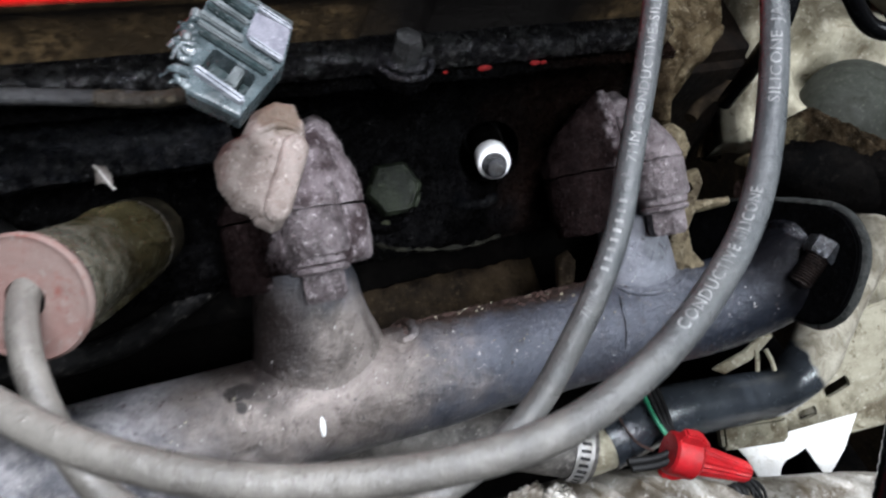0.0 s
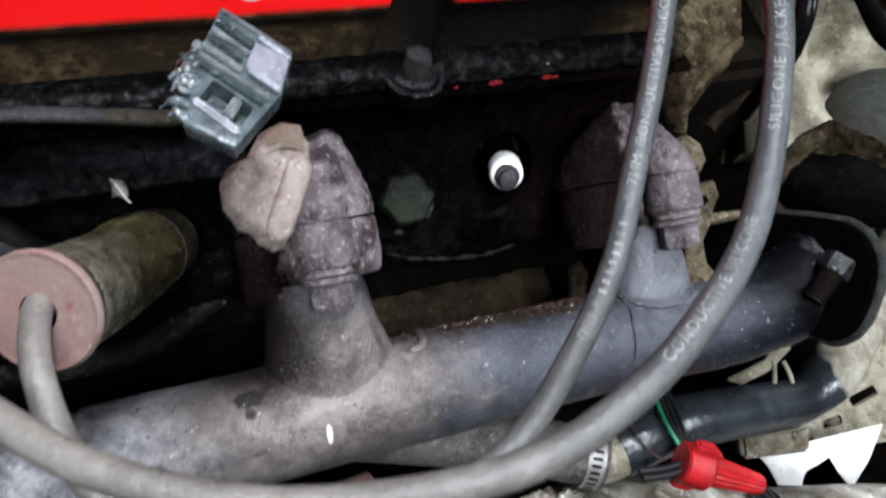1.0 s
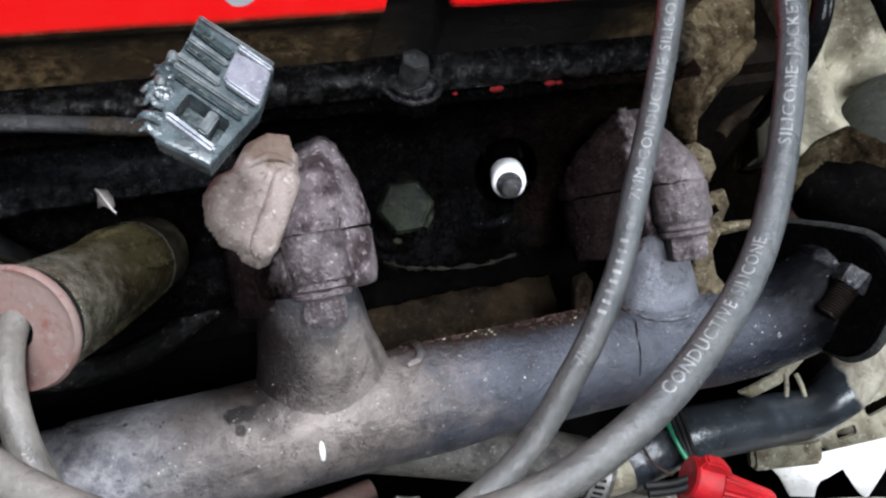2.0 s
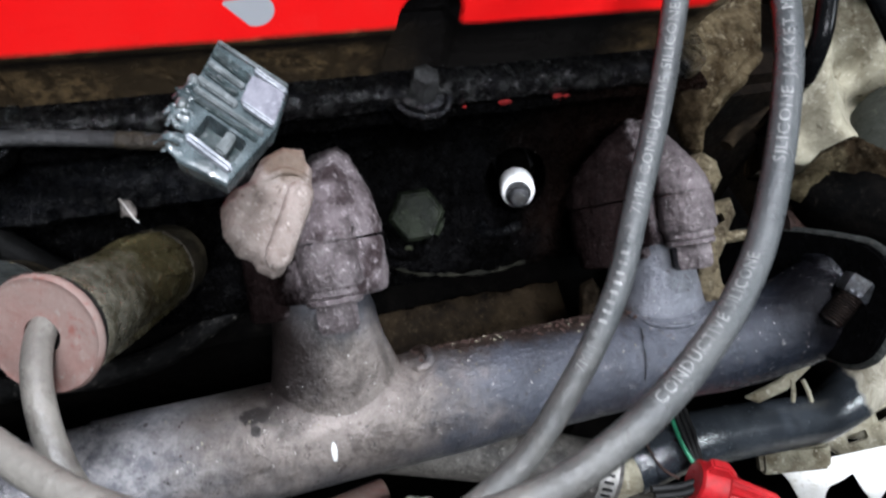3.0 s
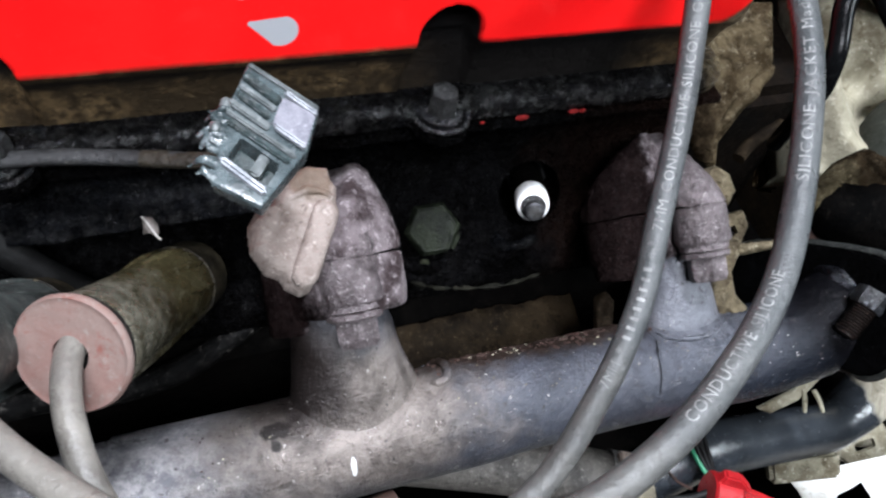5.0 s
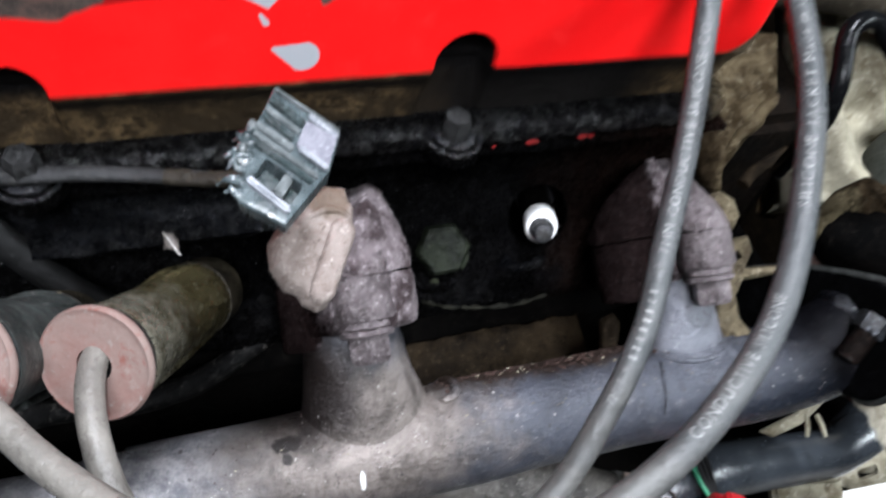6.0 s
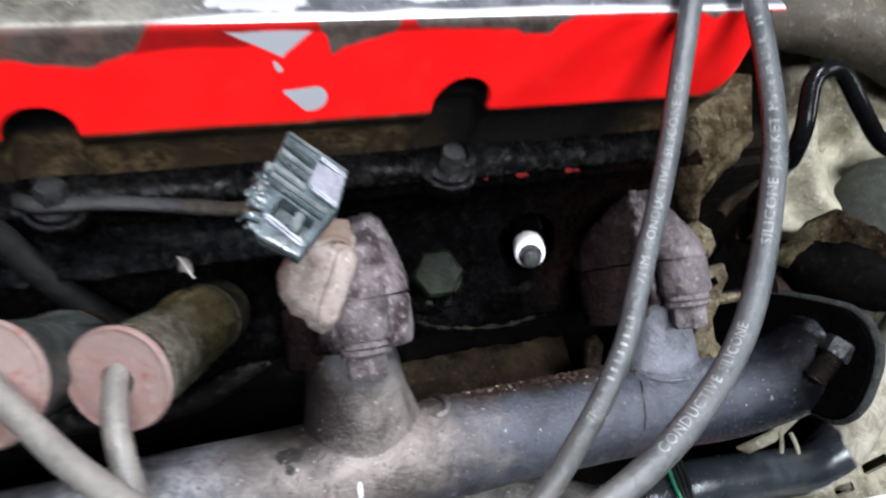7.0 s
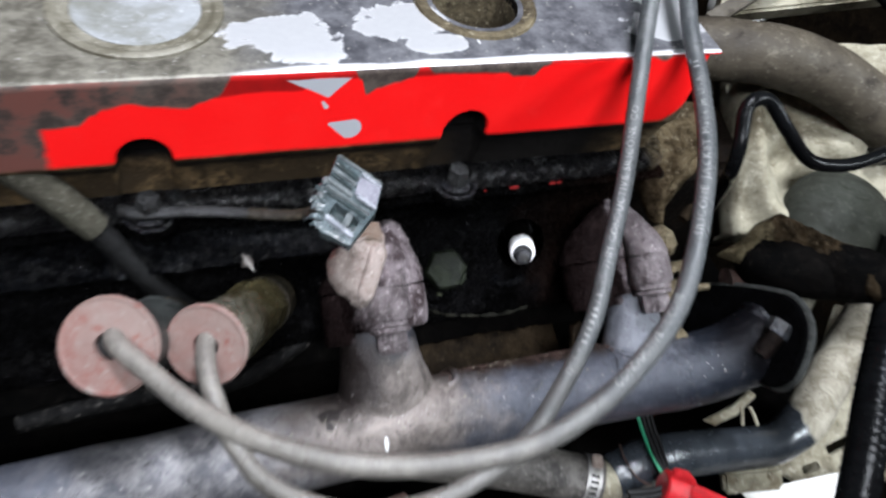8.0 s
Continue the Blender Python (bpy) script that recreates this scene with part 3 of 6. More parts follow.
def paint(fields):
    """Red side with dark bare patches and grey chips; worn silver on top. Returns the material."""
    m, n, l, b, co, tex, ramp, mix = mat("valve_cover_paint", (0.95, 0.012, 0.012), (0.92, 0.008, 0.009), (0.96, 0.020, 0.020), 0.38, 0.0, 20, 600, 0.06, spec=0.12)
    red = b.inputs["Base Color"].links[0].from_socket
    sep = n.new("ShaderNodeSeparateXYZ")
    l.new(co.outputs["Object"], sep.inputs[0])

    def math_(op, a, c=0.0):
        x = n.new("ShaderNodeMath")
        x.operation = op
        for sock, v in zip(x.inputs, (a, c)):
            if isinstance(v, (int, float)):
                sock.default_value = v
            else:
                l.new(v, sock)
        return x.outputs[0]

    X, Y, Z = sep.outputs
    wob = math_("MULTIPLY", math_("SUBTRACT", tex(90, 5, 0.6).outputs[0], 0.5), 0.006)
    wide = math_("MULTIPLY", math_("SUBTRACT", tex(28, 3, 0.5).outputs[0], 0.5), 0.022)
    z_ = math_("ADD", Z, wob)

    def either(*some):
        out = some[0]
        for s in some[1:]:
            out = math_("MAXIMUM", out, s)
        return out

    # greasy black below the paint line; the flutes take the same colours by depth
    rise = math_("MULTIPLY", ramp(X, 0.087, 0.110), 0.014)
    low = ramp(math_("SUBTRACT", math_("ADD", Z, math_("MULTIPLY", wob, 0.35)), rise), RED_LOW + 0.0018, RED_LOW - 0.0012)
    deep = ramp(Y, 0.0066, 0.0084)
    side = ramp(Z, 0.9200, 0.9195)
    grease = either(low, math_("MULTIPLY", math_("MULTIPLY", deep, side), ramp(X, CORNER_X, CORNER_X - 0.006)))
    def above(line, soft):
        """Where the side lies above a broken line, given from its left end to its right."""
        h = line[0][1]
        for (xa, za), (xb, zb) in zip(line, line[1:]):
            h = math_("ADD", math_("MULTIPLY", ramp(X, xa, xb), zb - za), h)
        return ramp(math_("SUBTRACT", math_("ADD", Z, math_("MULTIPLY", wob, 0.28)), h), -soft, soft)

    def drop(tip, heart, r0, r1):
        """A smooth teardrop from its tip to its round end."""
        ax, az = heart[0] - tip[0], heart[1] - tip[1]
        dx, dz = math_("SUBTRACT", X, tip[0]), math_("SUBTRACT", Z, tip[1])
        u = math_("ADD", math_("MULTIPLY", dx, ax / (ax * ax + az * az)), math_("MULTIPLY", dz, az / (ax * ax + az * az)))
        u = math_("MINIMUM", math_("MAXIMUM", u, 0.0), 1.0)
        ex, ez = math_("SUBTRACT", dx, math_("MULTIPLY", u, ax)), math_("SUBTRACT", dz, math_("MULTIPLY", u, az))
        far = math_("SQRT", math_("ADD", math_("MULTIPLY", ex, ex), math_("MULTIPLY", ez, ez)))
        return ramp(math_("ADD", math_("SUBTRACT", far, math_("MULTIPLY", u, r1 - r0)), math_("MULTIPLY", wob, 0.10)), r0 + 0.0003, r0 - 0.0003)

    worn, faded, chip = fields[:3]
    dull = either(above(worn, 0.0010), ramp(math_("ADD", X, wob), -0.1612, -0.1640))
    faint = above(faded, 0.0008)
    # a chip that hangs from the upper edge like a funnel, a speck below it, and a teardrop
    left, right, tip = chip
    flank = math_("MINIMUM", math_("SUBTRACT", Z, math_("MULTIPLY", math_("SUBTRACT", tip[0], X), (left[1] - tip[1]) / (tip[0] - left[0]))), math_("SUBTRACT", Z, math_("MULTIPLY", math_("SUBTRACT", X, tip[0]), (right[1] - tip[1]) / (right[0] - tip[0]))))
    funnel = math_("MULTIPLY", ramp(math_("ADD", flank, math_("MULTIPLY", wob, 0.22)), tip[1] - 0.0003, tip[1] + 0.0004), ramp(math_("ADD", Z, math_("MULTIPLY", wob, 0.3)), left[1] + 0.0020, left[1] + 0.0012))
    bare = either(funnel, drop((-0.0636, 0.8956), (-0.0562, 0.8927), 0.0010, 0.0049), drop((-0.0672, 0.9066), (-0.0659, 0.9042), 0.0006, 0.0010))
    brown = mix(ramp(tex(220, 7, 0.75).outputs[0], 0.36, 0.68), (0.020, 0.0135, 0.0075), (0.145, 0.096, 0.048))
    brown = mix(ramp(tex(34, 6, 0.65, 0.8).outputs[0], 0.40, 0.60), brown, (0.030, 0.0205, 0.0115))
    brown = mix(ramp(tex(700, 3, 0.6).outputs[0], 0.64, 0.72), brown, (0.15, 0.115, 0.07))
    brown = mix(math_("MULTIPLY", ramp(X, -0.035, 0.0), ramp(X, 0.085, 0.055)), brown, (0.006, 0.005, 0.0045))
    # near black in the deep of the flutes
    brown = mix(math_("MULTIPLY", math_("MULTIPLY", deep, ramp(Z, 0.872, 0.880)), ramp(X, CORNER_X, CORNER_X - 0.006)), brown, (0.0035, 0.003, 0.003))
    tan = mix(ramp(tex(260, 7, 0.75).outputs[0], 0.36, 0.66), (0.035, 0.024, 0.013), (0.19, 0.15, 0.095))
    brown = mix(ramp(math_("ADD", X, wide), 0.084, 0.096), brown, tan)
    iron = mix(ramp(tex(120, 7, 0.7).outputs[0], 0.3, 0.7), (0.034, 0.027, 0.024), (0.108, 0.086, 0.073))
    iron = mix(math_("MULTIPLY", ramp(X, -0.090, -0.150), ramp(tex(60, 6, 0.7).outputs[0], 0.46, 0.62)), iron, (0.13, 0.052, 0.042))
    col = mix(faint, red, mix(tex(150, 5, 0.7).outputs[0], (0.16, 0.006, 0.006), (0.46, 0.008, 0.008)))
    col = mix(dull, col, iron)
    col = mix(bare, col, (0.42, 0.43, 0.46))
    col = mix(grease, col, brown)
    # top: blackened, with burnished bright areas of ragged outline
    top = ramp(Z, 0.9200, 0.9203)
    dirty = mix(ramp(tex(70, 7, 0.75).outputs[0], 0.34, 0.68), (0.036, 0.036, 0.042), (0.135, 0.135, 0.145))
    dirty = mix(ramp(math_("ADD", X, math_("MULTIPLY", wide, 2.0)), -0.068, -0.100), dirty, mix(ramp(tex(120, 7, 0.75).outputs[0], 0.34, 0.66), (0.048, 0.043, 0.033), (0.17, 0.158, 0.130)))
    dirty = mix(ramp(tex(420, 4, 0.6).outputs[0], 0.64, 0.70), dirty, (0.30, 0.29, 0.27))
    ragged = math_("MULTIPLY", math_("SUBTRACT", tex(62, 4, 0.55, 0.9).outputs[0], 0.5), 3.6)

    def shine(cx, cy, rx, ry):
        dx = math_("DIVIDE", math_("SUBTRACT", X, cx), rx)
        dy = math_("DIVIDE", math_("SUBTRACT", Y, cy), ry)
        e = math_("ADD", math_("MULTIPLY", dx, dx), math_("MULTIPLY", dy, dy))
        return ramp(math_("ADD", e, ragged), 1.15, 0.85)

    bright = either(*[shine(*f) for f in fields[3]])
    edge = math_("MULTIPLY", ramp(math_("ADD", Y, math_("MULTIPLY", wide, 0.35)), 0.0105, 0.0085), ramp(X, -0.105, -0.06))
    bright = either(bright, edge)
    silver = mix(tex(400, 4).outputs[0], (0.78, 0.78, 0.80), (0.90, 0.90, 0.91))
    final = mix(top, col, mix(bright, dirty, silver))
    l.new(final, b.inputs["Base Color"])
    sheen = math_("MULTIPLY", top, bright)
    rough = math_("SUBTRACT", 0.5, math_("MULTIPLY", sheen, 0.12))
    l.new(math_("ADD", rough, math_("MULTIPLY", grease, 0.12)), b.inputs["Roughness"])
    lumpy = n.new("ShaderNodeBump")
    lumpy.inputs["Distance"].default_value = 0.0016
    l.new(math_("MULTIPLY", grease, 0.9), lumpy.inputs["Strength"])
    l.new(tex(260, 8, 0.7).outputs[0], lumpy.inputs["Height"])
    l.new(lumpy.outputs[0], b.inputs["Normal"])
    l.new(math_("ADD", 0.12, math_("MULTIPLY", top, 0.25)), b.inputs["Specular IOR Level"])
    l.new(math_("MULTIPLY", top, math_("ADD", math_("MULTIPLY", bright, 0.5), 0.3)), b.inputs["Metallic"])
    return m


PAINT = paint((
    # lower edge of the paint worn to dark iron (x, z)
    [(-0.1600, 0.9018), (-0.1511, 0.9024), (-0.1455, 0.9068), (-0.1420, 0.9092), (-0.1340, 0.9107), (-0.1264, 0.9089), (-0.1152, 0.9075), (-0.1100, 0.9098), (-0.1048, 0.9118), (-0.0985, 0.9212), (-0.0570, 0.9212), (-0.0535, 0.9160), (-0.0510, 0.9090), (-0.0465, 0.9118), (-0.0395, 0.9140), (-0.0340, 0.9156), (-0.0300, 0.9215), (-0.0250, 0.9172), (-0.0050, 0.9164), (0.0045, 0.9158), (0.0085, 0.9138), (0.0165, 0.9134), (0.0205, 0.9180), (0.0260, 0.9212), (0.0700, 0.9200), (0.0765, 0.9175), (0.0830, 0.9212)],
    # lower edge of the darkened red below the top (x, z)
    [(-0.1600, 0.9190), (-0.1180, 0.9100), (-0.1048, 0.9114), (-0.0928, 0.9130), (-0.0752, 0.9126), (-0.0700, 0.9178), (-0.0540, 0.9170), (-0.0360, 0.9162), (-0.0200, 0.9164), (0.0040, 0.9154), (0.0240, 0.9186), (0.0600, 0.9190), (0.0850, 0.9190)],
    # the hanging chip: left end, right end, tip
    ((-0.0779, 0.9158), (-0.0584, 0.9160), (-0.0652, 0.9086)),
    # burnished areas of the top (x, y, half width, half depth)
    [(-0.078, 0.028, 0.020, 0.012), (-0.070, 0.018, 0.016, 0.008), (-0.030, 0.034, 0.018, 0.012), (-0.020, 0.020, 0.014, 0.006), (0.085, 0.026, 0.018, 0.010), (0.112, 0.05, 0.03, 0.03)],
))
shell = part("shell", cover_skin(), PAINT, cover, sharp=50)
carve(shell, [revolve([(0.0185, -0.03), (0.0185, 0.03)], 48, pose(0.004, 0.0465, 0.9207))])
part("filler_neck", revolve([(0.0185, -0.035), (0.0185, -0.0025), (0.0195, -0.0005), (0.0235, 0.0012), (0.0258, 0.0012), (0.0268, -0.0006), (0.0262, -0.002), (0.0183, -0.0045), (0.0175, -0.035)], 64, pose(0.004, 0.0465, 0.9207)), DUST, cover, "brown crusted rim of the open filler hole", 50)
part("baffle", revolve([(0.018, 0), (0.018, 0.001)], 32, pose(0.004, 0.0465, 0.893)), DARK_VOID, cover)
pad = part("round_pad", revolve([(0.0305, -0.001), (0.0302, 0.0010), (0.0285, 0.0016), (0.0265, 0.0012), (0.0258, 0.0004), (0.0225, 0.0003), (0.0223, -0.0004)], 64, pose(-0.1275, 0.0465, 0.9209)), M("tan_dirty_alloy", (0.17, 0.158, 0.126), (0.075, 0.066, 0.045), (0.32, 0.30, 0.25), 0.55, 0.1, 60, 500, 0.3), cover, "raised round pad ring, tan with dirt")
part("pad_face", revolve([(0.0224, -0.001), (0.0222, 0.0001), (0.0003, 0.0001)], 64, pose(-0.1275, 0.0465, 0.9210)), M("scuffed_alloy_pad", (0.31, 0.32, 0.33), (0.17, 0.17, 0.15), (0.50, 0.51, 0.52), 0.42, 0.3, 40, 500, 0.2), pad, "pale scuffed alloy disc")
bm = body([(0.014, 0.8600), (0.0060, 0.8600), (0.0036, 0.8588), (0.0028, 0.8565), (0.0032, 0.8535), (0.0050, 0.8520), (0.014, 0.8520)], -0.29, CORNER_X + 0.09, 150, 0.0005, 130)
for v in bm.verts:
    v.co.x, v.co.y = round_corner(v.co.x, v.co.y)
part("flange", bm, CAKED_IRON, cover, "greasy black bolting flange, dirt-caked at its front corner")
for x in (-0.1325, -0.0055):
    ear = part("ear", roughen(prism(hull([(0, 0, 0.0100), (0, 0.008, 0.0115)]), 0.0062, pose(x, 0.0045, 0.8505), 0.0018), 0.0004, 260), BLACK_IRON, cover, "rounded ear round the bolt")
    part("ear_rim", tube([(x + 0.0090 * math.cos(a_), 0.0045 + 0.0090 * math.sin(a_), 0.8569) for a_ in [math.pi * (0.96 + 1.08 * k / 12) for k in range(13)]], 0.0009, 8, 3, rough=0.0003, scale=400), WET_IRON, ear, "worn raised rim")
for x in (-0.1325, -0.0055):
    bolt = thing("cover_bolt", (x, 0.0045, 0.8572), "greasy black hex bolt on the valve cover flange", "bolt", "valve cover bolts")
    part("washer", roughen(revolve([(0.0072, -0.0010), (0.0072, 0.0009), (0.0064, 0.0013), (0.003, 0.0013)], 28, pose(x, 0.0045, 0.8572)), 0.0002, 300), WET_IRON, bolt)
    part("hex_head", roughen(hex_head(0.0086, 0.0080, pose(x, 0.0045, 0.8584, 0, 0, 12)), 0.0003, 260), GREASY_STEEL, bolt)
for i, (x, z, r) in enumerate(((0.0245, 0.8512, 0.0011), (0.0440, 0.8514, 0.0010), (0.0475, 0.8512, 0.0008), (0.0100, 0.8510, 0.0006))):
    bm = revolve([(r, 0), (r * 0.7, 0.0004), (0.0001, 0.0005)], 10, aim((x, 0.0038, z), (0, -1, 0.5)))
    for v in bm.verts:
        v.co.x = x + (v.co.x - x) * (2.4 - i * 0.3)
    tagged(part("paint_drip", bm, DULL_RED), "small dried drip of red paint on the flange", "paint drip", "paint drips")

# ---- coolant plug and spark plug ----
hexplug = thing("hex_plug", HEX_TOP - HEX_AXIS * 0.009, "olive greasy hex-head plug bolt in the cylinder head", "bolt")
part("collar", revolve([(0.0128, 0), (0.0128, 0.0016), (0.0120, 0.0022), (0.004, 0.0022)], 36, aim(HEX_TOP - HEX_AXIS * 0.009, HEX_AXIS)), OLIVE, hexplug)
part("crust", roughen(tube([HEX_TOP - HEX_AXIS * 0.0085 + (aim((0, 0, 0), HEX_AXIS) @ Vector((0.0135 * math.cos(a), 0.0135 * math.sin(a), 0))) for a in [2.6 + 0.35 * k for k in range(10)]], lambda u: 0.0024 * math.sin(math.pi * u) + 0.0004, 12, 4, rough=0.0012, scale=300), 0.0004, 500), MOSS, hexplug, "olive crust round the collar")
part("hex_head", roughen(hex_head(0.0190, 0.0072, aim(HEX_TOP - HEX_AXIS * 0.007, HEX_AXIS, 8)), 0.0002, 200), OLIVE, hexplug)

plug = thing("spark_plug", PLUG_TIP - PLUG_AXIS * 0.062, "spark plug with bare white ceramic insulator and dark terminal", "spark plug")
part("insulator", revolve([(0.0066, -0.0175), (0.0065, -0.0085), (0.0063, -0.0074), (0.0058, -0.0067), (0.0050, -0.0064), (0.0030, -0.0063)], 44, aim(PLUG_TIP, PLUG_AXIS)), CERAMIC, plug, "white glazed ceramic insulator")
# the hole's shade is put into the lower insulator's colour
part("shaded_neck", revolve([(0.0067, -0.044), (0.0068, -0.0185), (0.0067, -0.0170)], 40, aim(PLUG_TIP, PLUG_AXIS)), DARK_VOID, plug, "lower insulator, darkened as shaded by the plug hole")
term = part("terminal", revolve([(0.0046, -0.0068), (0.0048, -0.0058), (0.0046, -0.0048), (0.0033, -0.0044), (0.0031, -0.0036), (0.0036, -0.0030), (0.0037, -0.0008), (0.0030, 0.0)], 28, aim(PLUG_TIP, PLUG_AXIS)), DARK_STEEL, plug, "dark steel terminal stud")
part("terminal_tip", revolve([(0.0026, -0.0003), (0.0025, 0.0002), (0.0021, 0.0004), (0.0002, 0.0004)], 24, aim(PLUG_TIP, PLUG_AXIS)), STEEL, term, "worn bright tip of the terminal")
part("hex_shell", hex_head(0.0165, 0.010, aim(PLUG_TIP - PLUG_AXIS * 0.054, PLUG_AXIS)), DARK_STEEL, plug)

# ---- exhaust manifold ----
exhaust = thing("exhaust_manifold", (0.0, -0.06, 0.748), "heat-stained tubular steel exhaust manifold bolted to the head", "exhaust manifold")


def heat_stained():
    """Blue-grey steel under pinkish dust, with flaked dark marks and one bright scratch; darker towards the outlet."""
    m, n, l, b, co, tex, ramp, mix = mat("heat_stained_steel", (0.060, 0.065, 0.081), (0.034, 0.036, 0.045), (0.15, 0.147, 0.15), 0.38, 0.3, 30, 800, 0.45, 0.7, spec=0.4)
    steel = b.inputs["Base Color"].links[0].from_socket

    def near(p, radii, wob, soft):
        v = n.new("ShaderNodeVectorMath")
        v.operation = "SUBTRACT"
        l.new(co.outputs["Object"], v.inputs[0])
        v.inputs[1].default_value = p
        d = n.new("ShaderNodeVectorMath")
        d.operation = "DIVIDE"
        l.new(v.outputs[0], d.inputs[0])
        d.inputs[1].default_value = radii
        e = n.new("ShaderNodeVectorMath")
        e.operation = "LENGTH"
        l.new(d.outputs[0], e.inputs[0])
        w = n.new("ShaderNodeMath")
        w.operation = "MULTIPLY_ADD"
        l.new(tex(wob[0], 6, 0.7).outputs[0], w.inputs[0])
        w.inputs[1].default_value = wob[1]
        x = n.new("ShaderNodeMath")
        x.operation = "ADD"
        l.new(w.outputs[0], x.inputs[0])
        l.new(e.outputs["Value"], x.inputs[1])
        w.inputs[2].default_value = -wob[1] / 2
        return ramp(x.outputs[0], 1 + soft, 1 - soft)

    dust = mix(ramp(tex(80, 8, 0.75, 0.5).outputs[0], 0.28, 0.74), (0.052, 0.043, 0.038), (0.235, 0.203, 0.184))
    grey = mix(ramp(tex(130, 7, 0.75).outputs[0], 0.35, 0.68), (0.065, 0.066, 0.075), (0.23, 0.222, 0.225))
    col = mix(near((-0.115, -0.065, 0.775), (0.06, 0.05, 0.05), (45, 1.6), 0.5), steel, grey)
    col = mix(near((-0.046, -0.064, 0.786), (0.046, 0.030, 0.026), (55, 1.5), 0.45), col, dust)
    col = mix(near((-0.0705, -0.0590, 0.786), (0.0050, 0.0030, 0.004), (420, 1.3), 0.15), col, (0.018, 0.015, 0.014))
    col = mix(near((-0.0715, -0.0640, 0.784), (0.0018, 0.0020, 0.004), (420, 1.0), 0.15), col, (0.02, 0.017, 0.016))
    col = mix(near((-0.0480, -0.0745, 0.780), (0.0009, 0.0028, 0.005), (260, 0.9), 0.15), col, (0.80, 0.80, 0.78))
    # shade under the tab and flange, put into the runner's colour
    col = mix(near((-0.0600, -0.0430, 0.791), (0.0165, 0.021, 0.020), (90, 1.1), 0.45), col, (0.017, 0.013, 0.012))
    # blue-black, then black, towards the outlet
    blue_black = mix(tex(70, 6, 0.7).outputs[0], (0.006, 0.0075, 0.011), (0.030, 0.035, 0.047))
    col = mix(near((0.146, -0.070, 0.778), (0.056, 0.055, 0.055), (32, 0.9), 0.45), col, blue_black)
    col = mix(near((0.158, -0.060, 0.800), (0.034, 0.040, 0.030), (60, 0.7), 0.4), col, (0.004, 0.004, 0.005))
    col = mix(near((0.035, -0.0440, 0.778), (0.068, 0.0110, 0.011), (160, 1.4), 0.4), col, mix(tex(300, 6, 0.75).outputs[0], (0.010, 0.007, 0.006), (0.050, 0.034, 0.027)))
    col = mix(near((0.0950, -0.0430, 0.792), (0.022, 0.018, 0.016), (120, 1.2), 0.4), col, mix(tex(160, 7, 0.7).outputs[0], (0.065, 0.069, 0.084), (0.19, 0.195, 0.215)))
    col = mix(ramp(tex(520, 4, 0.6).outputs[0], 0.665, 0.725), col, (0.42, 0.40, 0.38))
    col = mix(ramp(tex(340, 5, 0.6).outputs[0], 0.635, 0.70), col, (0.030, 0.026, 0.026))
    l.new(col, b.inputs["Base Color"])
    worn = b.inputs["Roughness"].links[0].from_socket
    r = n.new("ShaderNodeMix")
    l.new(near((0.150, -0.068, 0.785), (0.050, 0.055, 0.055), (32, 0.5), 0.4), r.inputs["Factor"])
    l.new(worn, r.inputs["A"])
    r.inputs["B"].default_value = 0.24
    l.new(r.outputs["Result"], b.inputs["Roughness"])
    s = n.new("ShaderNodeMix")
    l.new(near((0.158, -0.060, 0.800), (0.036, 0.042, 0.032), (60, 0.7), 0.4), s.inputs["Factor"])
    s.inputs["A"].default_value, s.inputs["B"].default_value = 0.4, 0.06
    l.new(s.outputs["Result"], b.inputs["Specular IOR Level"])
    return m


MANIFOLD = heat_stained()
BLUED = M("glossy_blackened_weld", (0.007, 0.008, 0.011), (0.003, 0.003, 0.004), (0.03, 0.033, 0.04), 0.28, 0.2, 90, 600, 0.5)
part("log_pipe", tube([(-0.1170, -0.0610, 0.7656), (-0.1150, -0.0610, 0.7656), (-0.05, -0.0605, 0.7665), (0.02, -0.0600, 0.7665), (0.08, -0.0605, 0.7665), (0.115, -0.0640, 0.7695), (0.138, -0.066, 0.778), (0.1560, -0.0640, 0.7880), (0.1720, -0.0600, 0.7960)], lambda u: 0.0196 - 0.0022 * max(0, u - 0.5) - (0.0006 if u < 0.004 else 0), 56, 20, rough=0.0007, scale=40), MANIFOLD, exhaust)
ELBOW = Vector((0.016, 0.004, 0.0085)).normalized()
part("outlet_weld", roughen(revolve([(0.0150, -0.004), (0.0186, -0.0026), (0.0198, 0.0), (0.0192, 0.003), (0.0150, 0.005)], 48, aim((0.1600, -0.0630, 0.7902), ELBOW)), 0.0008, 160), BLUED, exhaust, "glossy black weld round the outlet")
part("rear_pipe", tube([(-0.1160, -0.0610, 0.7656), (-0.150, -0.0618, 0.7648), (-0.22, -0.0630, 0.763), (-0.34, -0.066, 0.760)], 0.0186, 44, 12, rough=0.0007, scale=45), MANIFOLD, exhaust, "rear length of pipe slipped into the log")


